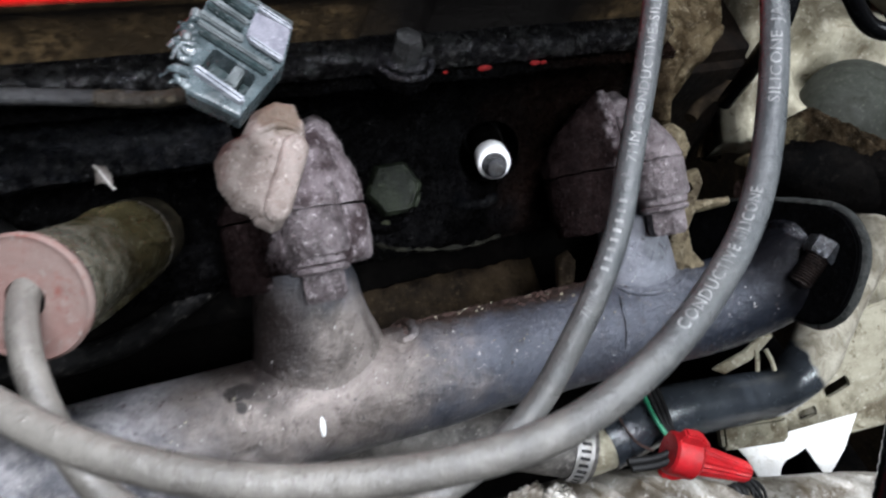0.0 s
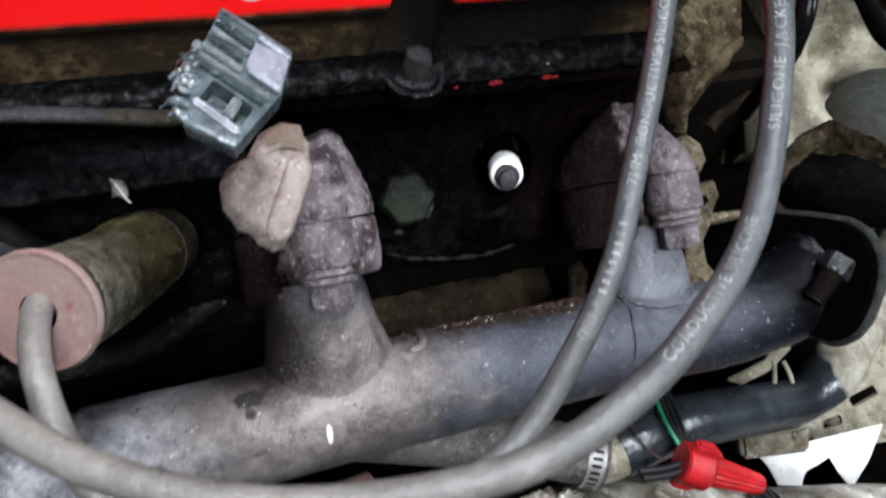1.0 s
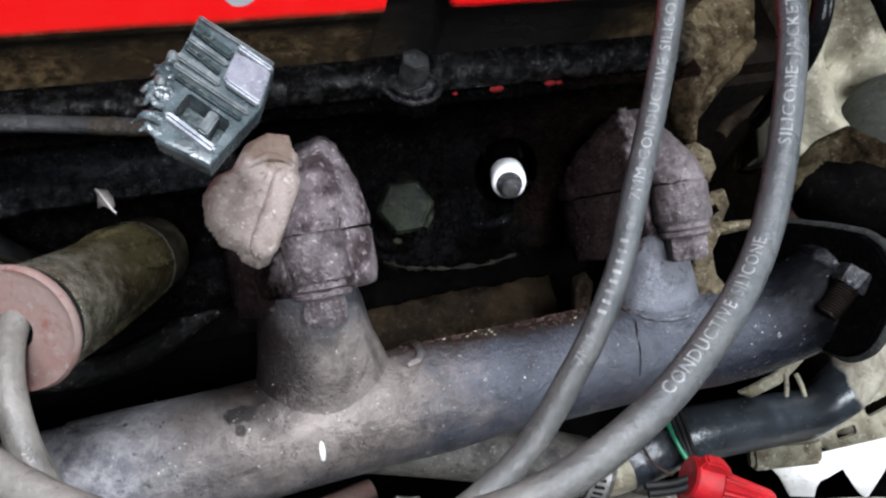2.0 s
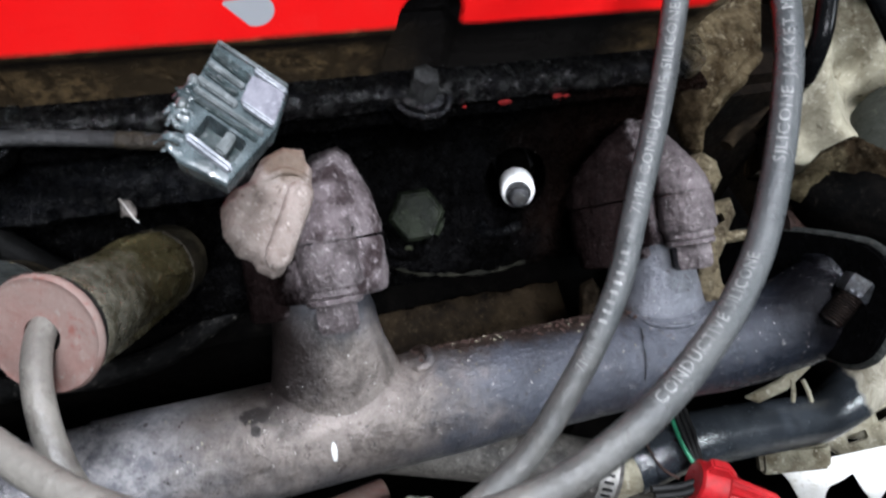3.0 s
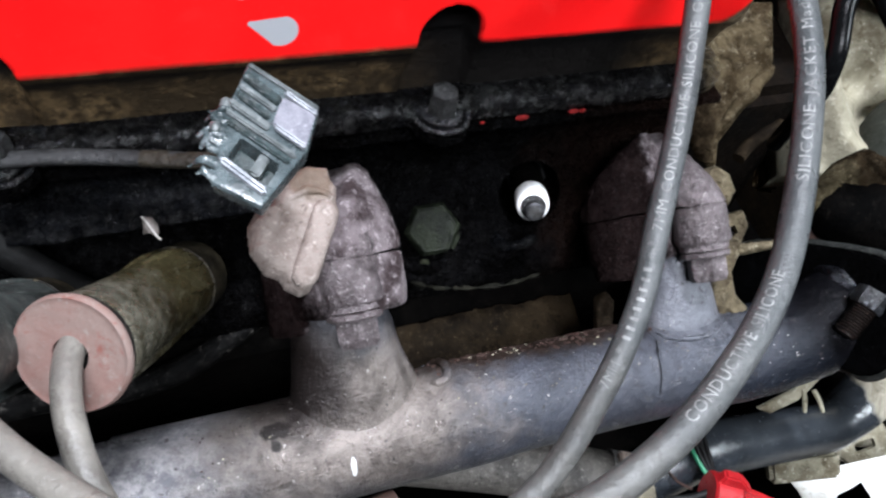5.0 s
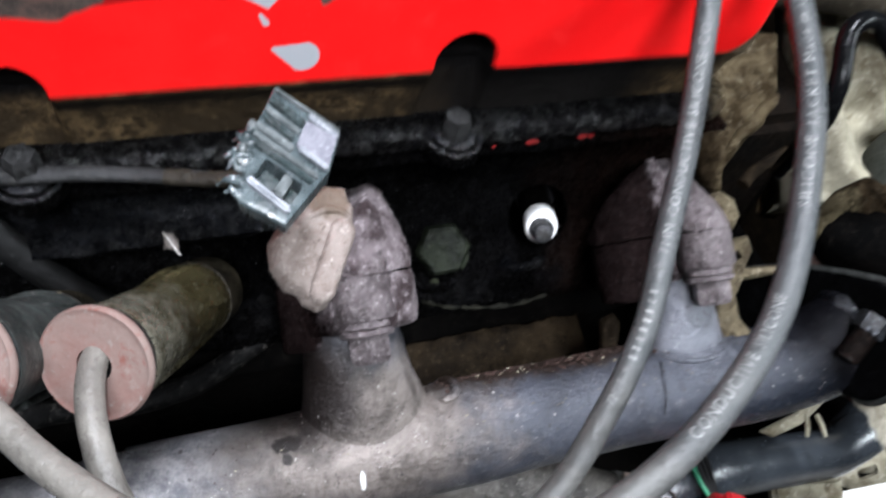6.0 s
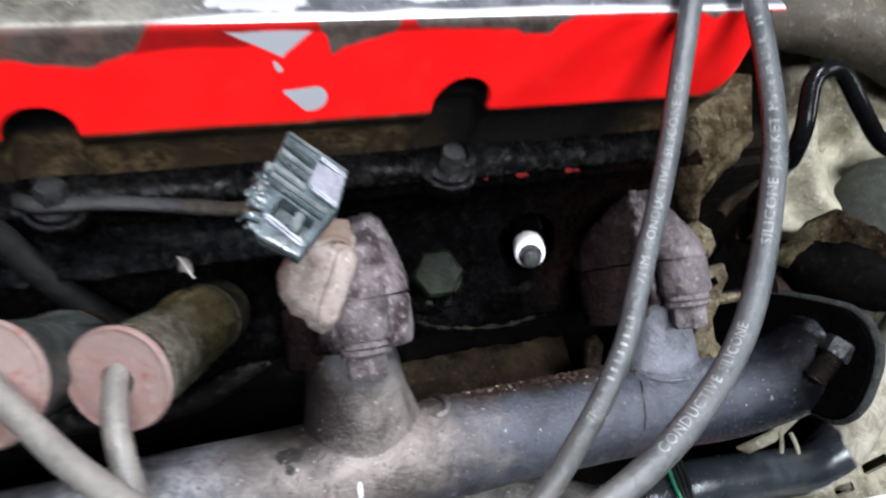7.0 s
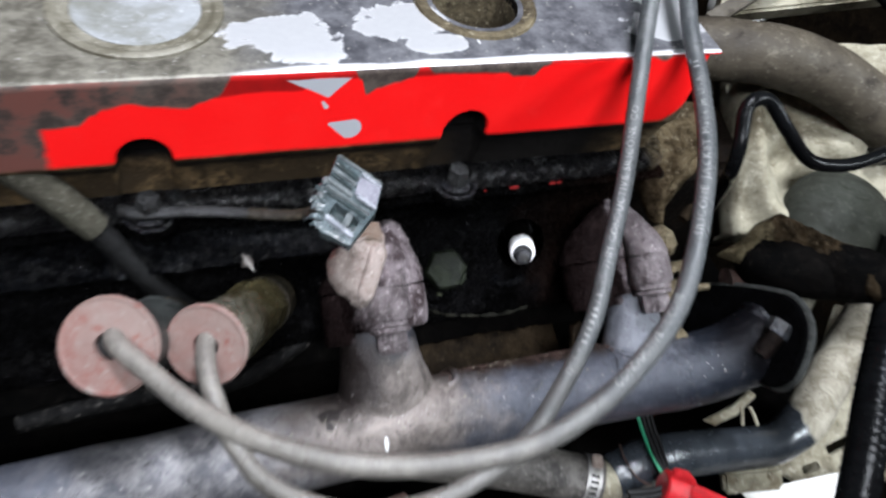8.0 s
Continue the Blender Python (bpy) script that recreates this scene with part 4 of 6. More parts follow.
def runner(start, end, radius, flare, neck=0.0):
    """A branch that swells along the log pipe where it joins."""
    a, b_ = Vector(start), Vector(end)
    d = (b_ - a).normalized()
    side = Vector((1, 0, 0))
    across = d.cross(side).normalized()
    rows = []
    for i in range(25):
        u = i / 24
        k = max(0.0, (u - 0.22) / 0.78) ** 1.8
        q = a + (b_ - a) * u
        ring = []
        for j in range(44):
            t = 2 * math.pi * j / 44
            r = radius * (1 - neck * max(0.0, 1 - u / 0.30))
            v = q + side * (r + flare * k) * math.cos(t) + across * (r * (1 - 0.06 * k)) * math.sin(t)
            ring.append(v + (v - q).normalized() * 0.0008 * noise.noise(v * 80))
        rows.append(ring)
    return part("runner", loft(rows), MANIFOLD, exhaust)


ca = port_pose(*BOLT_A) @ Vector((-0.002, 0.020, -0.010))
cb = port_pose(*BOLT_B) @ Vector((-0.012, 0.019, -0.010))
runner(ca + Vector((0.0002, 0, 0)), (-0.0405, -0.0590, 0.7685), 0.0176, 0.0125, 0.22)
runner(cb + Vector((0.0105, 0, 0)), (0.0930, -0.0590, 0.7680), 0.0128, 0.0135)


def weld(cx, cy, rx, ry, a0, a1, thick=0.0008):
    pts = []
    for k in range(41):
        a = a0 + (a1 - a0) * k / 40
        x, y = cx + rx * math.cos(a), cy + ry * math.sin(a)
        z = 0.7665 + math.sqrt(max(1e-6, 0.0199 ** 2 - (y + 0.0603) ** 2))
        pts.append((x, y, z))
    return part("weld_bead", tube(pts, lambda u: thick * math.sin(math.pi * min(1, max(0, u))) ** 0.5 + 0.0001, 8, 2, rough=0.0004, scale=600), MANIFOLD, exhaust, "rough weld bead")


weld(-0.0416, -0.0525, 0.0112, 0.0070, math.pi * 1.0, math.pi * 2.0)
weld(-0.0425, -0.0452, 0.0075, 0.0055, math.pi * 1.2, math.pi * 1.8, 0.0006)
weld(-0.0135, -0.0470, 0.0060, 0.0078, math.pi * 1.35, math.pi * 2.45, 0.0019)
weld(0.0925, -0.0520, 0.0165, 0.0085, math.pi * 1.05, math.pi * 1.95, 0.0010)


def manifold_flange(at, circles, lug, mat_):
    m = port_pose(*at)
    outline = hull(circles, 64)
    mx, my = (sum(p[k] for p in outline) / len(outline) for k in (0, 1))
    rows = [[(mx + (x - mx) * k, my + (y - my) * k, h) for x, y in outline] for h, k in ((-0.0172, 0.96), (-0.0164, 0.99), (-0.0150, 1.0), (-0.0110, 1.0), (-0.0060, 1.0), (-0.0030, 0.995), (-0.0010, 0.975), (0.0004, 0.94), (0.0010, 0.88))]
    plate_ = part("flange", roughen(loft(rows, m), 0.0004, 200), mat_, exhaust, "thick rusty flange lug")
    part("bolt_boss", roughen(revolve([(0.0092, -0.0176), (0.0101, -0.0168), (0.0102, -0.0090), (0.0106, -0.0042), (0.0099, -0.0030), (0.004, -0.0029)], 44, m), 0.0003, 260), RUST, plate_, "round rusty boss under the bolt")
    part("lobe", roughen(prism(hull(lug, 32), 0.0225, m @ Matrix.Translation((0, 0, -0.0170)), 0.0012), 0.0003, 200), mat_, plate_, "dark brown end of the flange")


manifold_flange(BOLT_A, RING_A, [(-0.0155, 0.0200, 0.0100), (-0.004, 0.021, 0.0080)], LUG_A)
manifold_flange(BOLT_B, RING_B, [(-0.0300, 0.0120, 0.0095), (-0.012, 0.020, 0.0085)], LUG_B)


def flange_bolt(at, spin):
    m = port_pose(*at)
    ob = thing("manifold_bolt", at, "rusty hex bolt and washer holding the exhaust flange", "bolt", "manifold bolts")
    part("washer", roughen(revolve([(0.0088, -0.0034), (0.0091, -0.0026), (0.0090, -0.0006), (0.0080, -0.0002), (0.0092, 0.0004), (0.0091, 0.0018), (0.0084, 0.0024), (0.004, 0.0024)], 40, m), 0.0002, 400), RUST, ob)
    part("hex_head", roughen(hex_head(0.0128, 0.0088, m @ pose(0, 0, 0.0024, 0, 0, spin)), 0.00025, 300), RUST, ob)
    return ob


tagged(part("stray_strand", tube([(0.0728, -0.0500, 0.7838), (0.0735, -0.0573, 0.7868), (0.0715, -0.0640, 0.7866), (0.0708, -0.0700, 0.7840), (0.0695, -0.0760, 0.7790)], lambda u: 0.00017 + 0.00005 * math.sin(u * 30), 6, 8, rough=0.0003, scale=500), BLACK_WIRE), "thin black strand lying across the manifold", "strand")
flange_bolt(BOLT_A, 22)
flange_bolt(BOLT_B, 10)

# outlet: a thick rounded plate square to the log
OUT = Vector((-0.975, 0.12, 0.19)).normalized()
E1 = Vector((0, 0, 1)).cross(OUT).normalized()
E2 = OUT.cross(E1)
fl_m = Matrix(((E1.x, E2.x, OUT.x, 0.1574), (E1.y, E2.y, OUT.y, -0.0663), (E1.z, E2.z, OUT.z, 0.8038), (0, 0, 0, 1)))
RIM = [(-0.0552, -0.0439), (-0.0464, -0.0283), (-0.0308, -0.0079), (-0.0115, 0.0126), (-0.004, 0.0178), (0.003, 0.0195), (0.0125, 0.0178), (0.0205, 0.0110), (0.0270, 0.0010), (0.0291, -0.0079), (0.0262, -0.0160), (0.0176, -0.0238), (-0.005, -0.046), (-0.030, -0.062), (-0.050, -0.058)]
rim = [(v.x, v.y) for v in spline([(x, y, 0) for x, y in RIM + RIM[:1]], 4)[:-1]]
# shaded face and lit upper edge are put into the two colours
outlet = part("outlet_flange", roughen(prism(rim, 0.0062, fl_m, 0.0012), 0.0003, 200), M("dusty_black_flange", (0.0014, 0.0014, 0.0016), (0.0007, 0.0007, 0.0007), (0.006, 0.006, 0.006), 0.8, 0.0, 60, 700, 0.6, spec=0.01), exhaust, "black steel outlet flange, its face painted as shaded, with a dusty rim")
part("rim", tube([fl_m @ Vector((x, y, 0.0018)) for x, y in rim[:52]], 0.0021, 10, 0, rough=0.0004, scale=200), M("dusty_flange_rim", (0.030, 0.032, 0.030), (0.010, 0.011, 0.010), (0.085, 0.085, 0.075), 0.7, 0.0, 70, 700, 0.7, spec=0.2), outlet, "dusty rim of the outlet flange, painted as lit from above")
GREASY_NUT = M("oily_scuffed_nut", (0.020, 0.0215, 0.025), (0.010, 0.010, 0.010), (0.20, 0.21, 0.23), 0.42, 0.2, 160, 500, 0.6)
RUSTY_THREAD = M("oily_rusty_thread", (0.016, 0.011, 0.009), (0.005, 0.004, 0.004), (0.09, 0.06, 0.045), 0.35, 0.2, 200, 700, 0.4)
stud = thing("flange_stud", fl_m @ Vector((0.004, 0.008, 0.0062)), "blackened threaded stud and nut on the outlet flange", "stud")
s0 = fl_m @ Vector((0.0040, 0.0080, 0.0060))
STUD_AXIS = Vector((-0.66, -0.43, -0.58)).normalized()
part("nut", hex_head(0.0116, 0.0070, aim(s0, STUD_AXIS, 10)), GREASY_NUT, stud, "scuffed steel nut")
prof = [(0.0042, 0.0)]
for k in range(12):
    prof += [(0.0049, 0.006 + k * 0.0011), (0.0040, 0.00655 + k * 0.0011)]
part("thread", revolve(prof + [(0.0036, 0.0195)], 20, aim(s0, STUD_AXIS)), RUSTY_THREAD, stud, "worn rusty thread", 20)

# ---- spark plug boots ----
def brass_shield(face):
    """Grimy brass: pale by the rubber end, olive along the middle, burnt brown at the far end."""
    m, n, l, b, co, tex, ramp, mix = mat("grimy_brass_shield", (0.150, 0.128, 0.062), (0.030, 0.022, 0.010), (0.34, 0.31, 0.20), 0.26, 0.8, 46, 420, 0.45, 0.7, rspread=0.16, cover=0.50)
    brass = b.inputs["Base Color"].links[0].from_socket
    d = n.new("ShaderNodeVectorMath")
    d.operation = "DISTANCE"
    l.new(co.outputs["Object"], d.inputs[0])
    d.inputs[1].default_value = face
    w = n.new("ShaderNodeMath")
    w.operation = "MULTIPLY_ADD"
    l.new(tex(70, 6, 0.7).outputs[0], w.inputs[0])
    w.inputs[1].default_value = 0.040
    l.new(d.outputs["Value"], w.inputs[2])
    pale = mix(ramp(tex(210, 6, 0.7).outputs[0], 0.35, 0.65), (0.11, 0.10, 0.062), (0.42, 0.395, 0.31))
    burnt = mix(tex(150, 6, 0.7).outputs[0], (0.008, 0.006, 0.003), (0.055, 0.042, 0.020))
    col = mix(ramp(w.outputs[0], 0.058, 0.040), brass, pale)
    l.new(mix(ramp(w.outputs[0], 0.074, 0.092), col, burnt), b.inputs["Base Color"])
    return m


BRASS = brass_shield((-0.1190, -0.0550, 0.8500))
SOOTY_BRASS = M("sooty_brass", (0.016, 0.013, 0.008), (0.004, 0.0034, 0.0024), (0.07, 0.058, 0.034), 0.5, 0.2, 120, 600, 0.5, spec=0.15)


def boot(face, axis, length, radius, mat_, hole):
    ob = thing("plug_boot", Vector(face) - Vector(axis).normalized() * length, "heat-shielded spark plug boot with a faded red rubber end", "spark plug boot", "spark plug boots")
    a = aim(face, axis)
    k = radius / 0.0155
    shield = part("shield", revolve([(0.0085 * k, -length), (0.0112 * k, -length + 0.002), (0.0120 * k, -length + 0.010), (0.0124 * k, -0.030), (0.0135 * k, -0.0105), (0.0140 * k, -0.0082), (0.0138 * k, -0.0068), (0.0120 * k, -0.0066)], 48, a), mat_, ob, "grimy metal heat shield tube")
    part("seam", tube([a @ Vector((0.0114 * k * math.cos(-0.9), 0.0114 * k * math.sin(-0.9), -length + 0.010)), a @ Vector((0.0128 * k * math.cos(-0.9), 0.0128 * k * math.sin(-0.9), -0.034)), a @ Vector((0.0130 * k * math.cos(-0.9), 0.0130 * k * math.sin(-0.9), -0.010))], 0.0018, 10, 4), mat_, shield)
    disc = part("rubber_end", roughen(revolve([(0.0118 * k, -0.010), (0.0120 * k, -0.0036), (radius * 0.95, -0.0028), (radius * 0.985, -0.0024), (radius, -0.0014), (radius * 0.985, -0.0006), (radius * 0.95, 0.0001)] + [(radius * (0.97 - 0.06 * j), -0.0002) for j in range(1, 12)] + [(radius * 0.05, 0.0)], 56, a), 0.00012, 300), PINK, ob, "faded red rubber end disc")
    # the gap's darkness, added as a black ring
    part("gap_ring", roughen(revolve([(0.0110 * k, -0.0072), (0.0133 * k, -0.0068), (0.0137 * k, -0.0052), (0.0135 * k, -0.0036), (0.0110 * k, -0.0033)], 48, a), 0.0002, 300), BLACK_WIRE, ob, "black ring in place of the dark gap behind the rubber end")
    for j in range(5):
        t = radians(20 + 37 * j)
        part("dent", tube([a @ Vector((0.0121 * k * math.cos(t + 0.1 * i), 0.0121 * k * math.sin(t + 0.1 * i), -length + 0.012 + 0.007 * i)) for i in range(4)], lambda u: 0.0011 * math.sin(math.pi * u) + 0.0002, 8, 4), mat_, shield)
    part("crimped_end", roughen(revolve([(0.0070 * k, -length - 0.0010), (0.0116 * k, -length + 0.0012), (0.0123 * k, -length + 0.0100), (0.0126 * k, -length + 0.0130), (0.0118 * k, -length + 0.0135)], 40, a), 0.0003, 300), SOOTY_BRASS, shield, "dark sooty crimped end")
    hx, hy = hole
    carve(disc, [revolve([(0.0047, -0.004), (0.0047, 0.002)], 28, a @ Matrix.Translation((hx, hy, 0)))])
    return ob


STEEL_SHIELD = M("grimy_steel_shield", (0.075, 0.085, 0.080), (0.022, 0.025, 0.024), (0.18, 0.19, 0.17), 0.5, 0.5, 60, 500, 0.3)
boot((-0.1190, -0.0550, 0.8500), (-0.44, -0.66, 0.60), 0.072, 0.0155, BRASS, (0, 0))
boot((-0.1500, -0.0560, 0.8605), (-0.28, -0.56, 0.74), 0.066, 0.0172, STEEL_SHIELD, (0, 0))

# ---- ignition cables ----
def cable(name, points, radius, mat_, label, group="ignition cables"):
    return tagged(part(name, tube(points, radius, 24, 10), mat_), label, "cable", group)


OUTER = [(0.118, 0.085, 0.950), (0.100, 0.050, 0.943), (0.0850, 0.012, 0.932), (0.0770, -0.020, 0.9230), (0.0640, -0.054, 0.9140), (0.0400, -0.0935, 0.8985), (0.0100, -0.1170, 0.8930), (-0.0200, -0.1295, 0.8870), (-0.0460, -0.1310, 0.8830), (-0.0790, -0.1235, 0.8780), (-0.1050, -0.1090, 0.8740), (-0.1240, -0.0900, 0.8680), (-0.1375, -0.0720, 0.8655), (-0.1475, -0.0555, 0.8625), (-0.1440, -0.0450, 0.8540)]
INNER = [(0.118, 0.098, 0.955), (0.090, 0.055, 0.950), (0.0690, 0.022, 0.9400), (0.0555, -0.0080, 0.9210), (0.0440, -0.0380, 0.8965), (0.0300, -0.064, 0.8795), (0.0200, -0.082, 0.8670), (0.0040, -0.0990, 0.8560), (-0.0160, -0.114, 0.8430), (-0.045, -0.122, 0.833), (-0.078, -0.120, 0.832), (-0.1040, -0.1080, 0.8400), (-0.1150, -0.0920, 0.8490), (-0.1195, -0.0720, 0.8530), (-0.1185, -0.0540, 0.8510), (-0.1120, -0.0450, 0.8445)]
cable("ignition_cable", OUTER, 0.0036, CABLE, "grey silicone ignition cable with white printing, dusty towards its boot")
cable("ignition_cable", INNER, 0.0035, CABLE, "grey silicone ignition cable with white printing, sagging in a loop")

third = thing("sleeved_cable", (-0.165, 0.005, 0.868), "black cable with a dusty tan sleeve running down beside the head", "cable")
part("sleeve", tube([(-0.205, 0.02, 0.905), (-0.180, 0.014, 0.882), (-0.1629, 0.0050, 0.8700), (-0.1520, 0.0010, 0.8560)], lambda u: 0.0062 if u < 0.9 else 0.0058, 20, 6, rough=0.0004), SLEEVE, third, "dusty tan fabric sleeve")
part("core", tube([(-0.156, 0.0025, 0.861), (-0.1490, 0.0000, 0.850), (-0.138, -0.0038, 0.830), (-0.1277, -0.0050, 0.812), (-0.115, -0.002, 0.790)], 0.0048, 16, 6), BLACK_WIRE, third)

# ---- loose connector on its lead ----
VIEW = pose(0, 0, 0, 36.4, -9.5, -18.2)


def facing(x, y, z, spin=0.0):
    return Matrix.Translation((x, y, z)) @ VIEW @ pose(0, 0, 0, 0, 0, spin)


lead = thing("wiring_connector", (-0.068, -0.036, 0.890), "smoky plastic wiring connector on a flat lead, with tan crusted tab", "wiring connector")
# it leans back: its upper edge lies deeper than the latch
cm = Matrix(((0.6591, 0.6436, 0.1230, -0.0700), (-0.6638, 0.9645, -0.1034, -0.0475), (-0.1517, 0.0209, 0.9870, 0.9096), (0.0000, 0.0000, 0.0000, 1.0000)))
FRONT = [(-0.0120, 0.0128), (0.0076, 0.0126), (0.0098, 0.0028), (0.0070, -0.0127), (-0.0045, -0.0140), (-0.0076, -0.0060), (-0.0104, -0.0003), (-0.0112, 0.0078)]
rows = [[(x * k + dx, y * k + dy, z) for x, y in FRONT] for k, dx, dy, z in ((0.93, 0, 0, 0.0006), (0.98, 0, 0, 0.0004), (1.0, 0, 0, -0.0003), (0.97, 0.0004, 0.0006, -0.0040), (0.90, 0.0003, 0.0008, -0.0050))]
shell_ob = part("housing", loft(rows, cm), PLASTIC, lead, "smoky clear plastic housing", 25)
carve(shell_ob, [box(0.0104, 0.0056, 0.0100, cm @ pose(0.0008, -0.0058, 0.001, 0, 0, -3), 0.0004)])
BRIGHT_PLASTIC = M("bright_scuffed_plastic", (0.36, 0.37, 0.40), (0.15, 0.16, 0.18), (0.55, 0.55, 0.57), 0.25, 0, 200, 500, 0.2)
LILAC_PLASTIC = M("hazed_lilac_plastic", (0.20, 0.195, 0.22), (0.10, 0.10, 0.12), (0.32, 0.31, 0.34), 0.25, 0, 120, 400, 0.2)
TEAL_PLASTIC = M("dark_teal_plastic", (0.020, 0.032, 0.033), (0.008, 0.012, 0.012), (0.07, 0.09, 0.09), 0.3, 0, 150, 600, 0.3)
HAZY = mat("hazy_clear_plastic", (0.22, 0.24, 0.245), (0.07, 0.085, 0.085), (0.42, 0.44, 0.44), 0.38, 0, 130, 400, 0.25)
HAZY[3].inputs["Transmission Weight"].default_value = 0.5
part("slot_floor", box(0.0100, 0.0052, 0.0010, cm @ pose(0.0008, -0.0058, -0.0034, 0, 0, -3), 0.0002), TEAL_PLASTIC, shell_ob, "dark terminal slot")
part("slot_post", box(0.0024, 0.0050, 0.0034, cm @ pose(0.0022, -0.0055, -0.0012, 0, 0, -3), 0.0004), HAZY[0], shell_ob)
part("latch", box(0.0118, 0.0014, 0.0024, cm @ pose(0.0006, -0.0099, 0.0010, 0, 0, -4), 0.0005), BRIGHT_PLASTIC, shell_ob, "pale latch bar")
part("pale_face", prism([(0.0002, 0.0030), (0.0092, 0.0028), (0.0076, 0.0106), (-0.0008, 0.0098)], 0.0012, cm @ pose(0, 0, 0.0004), 0.0004), LILAC_PLASTIC, shell_ob, "hazed pale raised face")
# highlights along the ribs, added as pale bars
for x, y, long in ((0.0036, 0.0106, 0.0088), (0.0052, 0.0026, 0.0084)):
    part("highlight_bar", box(long, 0.0010, 0.0016, cm @ pose(x, y, 0.0016, 0, 0, -2), 0.0004), BRIGHT_PLASTIC, shell_ob, "pale bar that paints a rib's highlight")
for x, y, long, wide, turn, mat_ in ((-0.0020, 0.0122, 0.0190, 0.0008, 0, HAZY[0]), (-0.0058, 0.0090, 0.0100, 0.0020, -5, TEAL_PLASTIC), (-0.0056, 0.0066, 0.0096, 0.0012, -3, HAZY[0]), (-0.0056, 0.0046, 0.0090, 0.0014, -6, TEAL_PLASTIC), (-0.0052, 0.0022, 0.0104, 0.0016, -2, HAZY[0]), (-0.0008, 0.0000, 0.0180, 0.0010, -1, HAZY[0]), (-0.0004, -0.0016, 0.0160, 0.0014, -1, TEAL_PLASTIC)):
    part("rib", box(long, wide, 0.0014, cm @ pose(x, y, 0.0009, 0, 0, turn), 0.0003), mat_, shell_ob)
rng = random.Random(3)
for k in range(13):
    u = k / 12
    x0, y0 = -0.0098 + 0.0052 * u * u, 0.0034 - 0.0166 * u
    reach, droop = rng.uniform(0.0012, 0.0046), rng.uniform(-0.0040, 0.0012)
    part("prong", tube([cm @ Vector((x0 + 0.0018, y0 + 0.0006, -0.0006)), cm @ Vector((x0 - reach * 0.5, y0 + droop * 0.2, rng.uniform(-0.002, 0.0014))), cm @ Vector((x0 - reach, y0 + droop, rng.uniform(-0.003, 0.001)))], lambda u: 0.0011 - 0.0008 * u, 8, 5, rough=0.0005, scale=420), PLASTIC, shell_ob, "broken clear plastic prong")
for x, y in ((-0.0108, 0.0012), (-0.0100, -0.0042)):
    nub = bmesh.new()
    bmesh.ops.create_icosphere(nub, subdivisions=3, radius=0.0013, matrix=cm @ Matrix.Translation((x, y, 0.0010)))
    part("nub", roughen(nub, 0.0004, 500), HAZY[0], shell_ob, "snapped clear plastic nub")
part("lead", tube([(-0.0660, -0.0400, 0.9020), (-0.0672, -0.0260, 0.8850), (-0.0740, -0.0140, 0.8690), (-0.0816, -0.0105, 0.8647), (-0.0908, -0.0072, 0.8632), (-0.1060, -0.0020, 0.8610), (-0.1209, 0.0010, 0.8605), (-0.1315, 0.0018, 0.8602), (-0.1395, 0.0040, 0.8595), (-0.1499, 0.0139, 0.8563), (-0.1590, 0.0186, 0.8561), (-0.1780, 0.0240, 0.8540), (-0.200, 0.030, 0.850)], 0.0026, 14, 8, flat=0.7, rough=0.0002), LEAD, lead, "flat grey lead")
part("mossy_sleeve", tube([(-0.0700, -0.0190, 0.8760), (-0.0740, -0.0140, 0.8690), (-0.0816, -0.0105, 0.8647), (-0.0908, -0.0072, 0.8632), (-0.0960, -0.0054, 0.8625)], 0.0028, 14, 8, flat=0.74, rough=0.0004, scale=300), LEAD_DIRT, lead, "brown dirty stretch of the lead")
# the tab runs forward from the head, its foot nearest
tm = Matrix(((1.0359, 0.2197, 0.2614, -0.0619), (0.0368, 1.1102, -0.2457, -0.0439), (-0.2805, 0.2307, 0.9334, 0.8719), (0.0000, 0.0000, 0.0000, 1.0000)))
TAB = [(0.90 * x + 0.0009, 0.92 * y + 0.0013) for x, y in ((-0.0023, 0.0145), (0.0024, 0.0172), (0.0091, 0.0169), (0.0100, 0.0130), (0.0118, 0.0105), (0.0115, 0.0051), (0.0111, -0.0003), (0.0080, -0.0056), (0.0062, -0.0115), (0.0040, -0.0157), (0.0011, -0.0166), (-0.0026, -0.0148), (-0.0040, -0.0123), (-0.0080, -0.0108), (-0.0117, -0.0056), (-0.0126, 0.0011), (-0.0103, 0.0055), (-0.0056, 0.0080))]


def tab_crust():
    """Pinkish-tan crust with a brown burnt band under the tip."""
    m, n, l, b, co, tex, ramp, mix = mat("pinkish_tan_crust", (0.225, 0.186, 0.166), (0.085, 0.062, 0.050), (0.38, 0.335, 0.305), 0.75, 0.0, 75, 420, 0.6, 0.8, cover=0.54)
    base = b.inputs["Base Color"].links[0].from_socket
    d = n.new("ShaderNodeVectorMath")
    d.operation = "DISTANCE"
    l.new(co.outputs["Object"], d.inputs[0])
    d.inputs[1].default_value = tm @ Vector((0.0030, 0.0125, 0))
    w = n.new("ShaderNodeMath")
    w.operation = "MULTIPLY_ADD"
    l.new(tex(160, 6, 0.7).outputs[0], w.inputs[0])
    w.inputs[1].default_value = 0.012
    l.new(d.outputs["Value"], w.inputs[2])
    l.new(mix(ramp(w.outputs[0], 0.0135, 0.0100), base, mix(tex(220, 6, 0.7).outputs[0], (0.030, 0.020, 0.014), (0.15, 0.105, 0.075))), b.inputs["Base Color"])
    return m


CRUSTED = tab_crust()
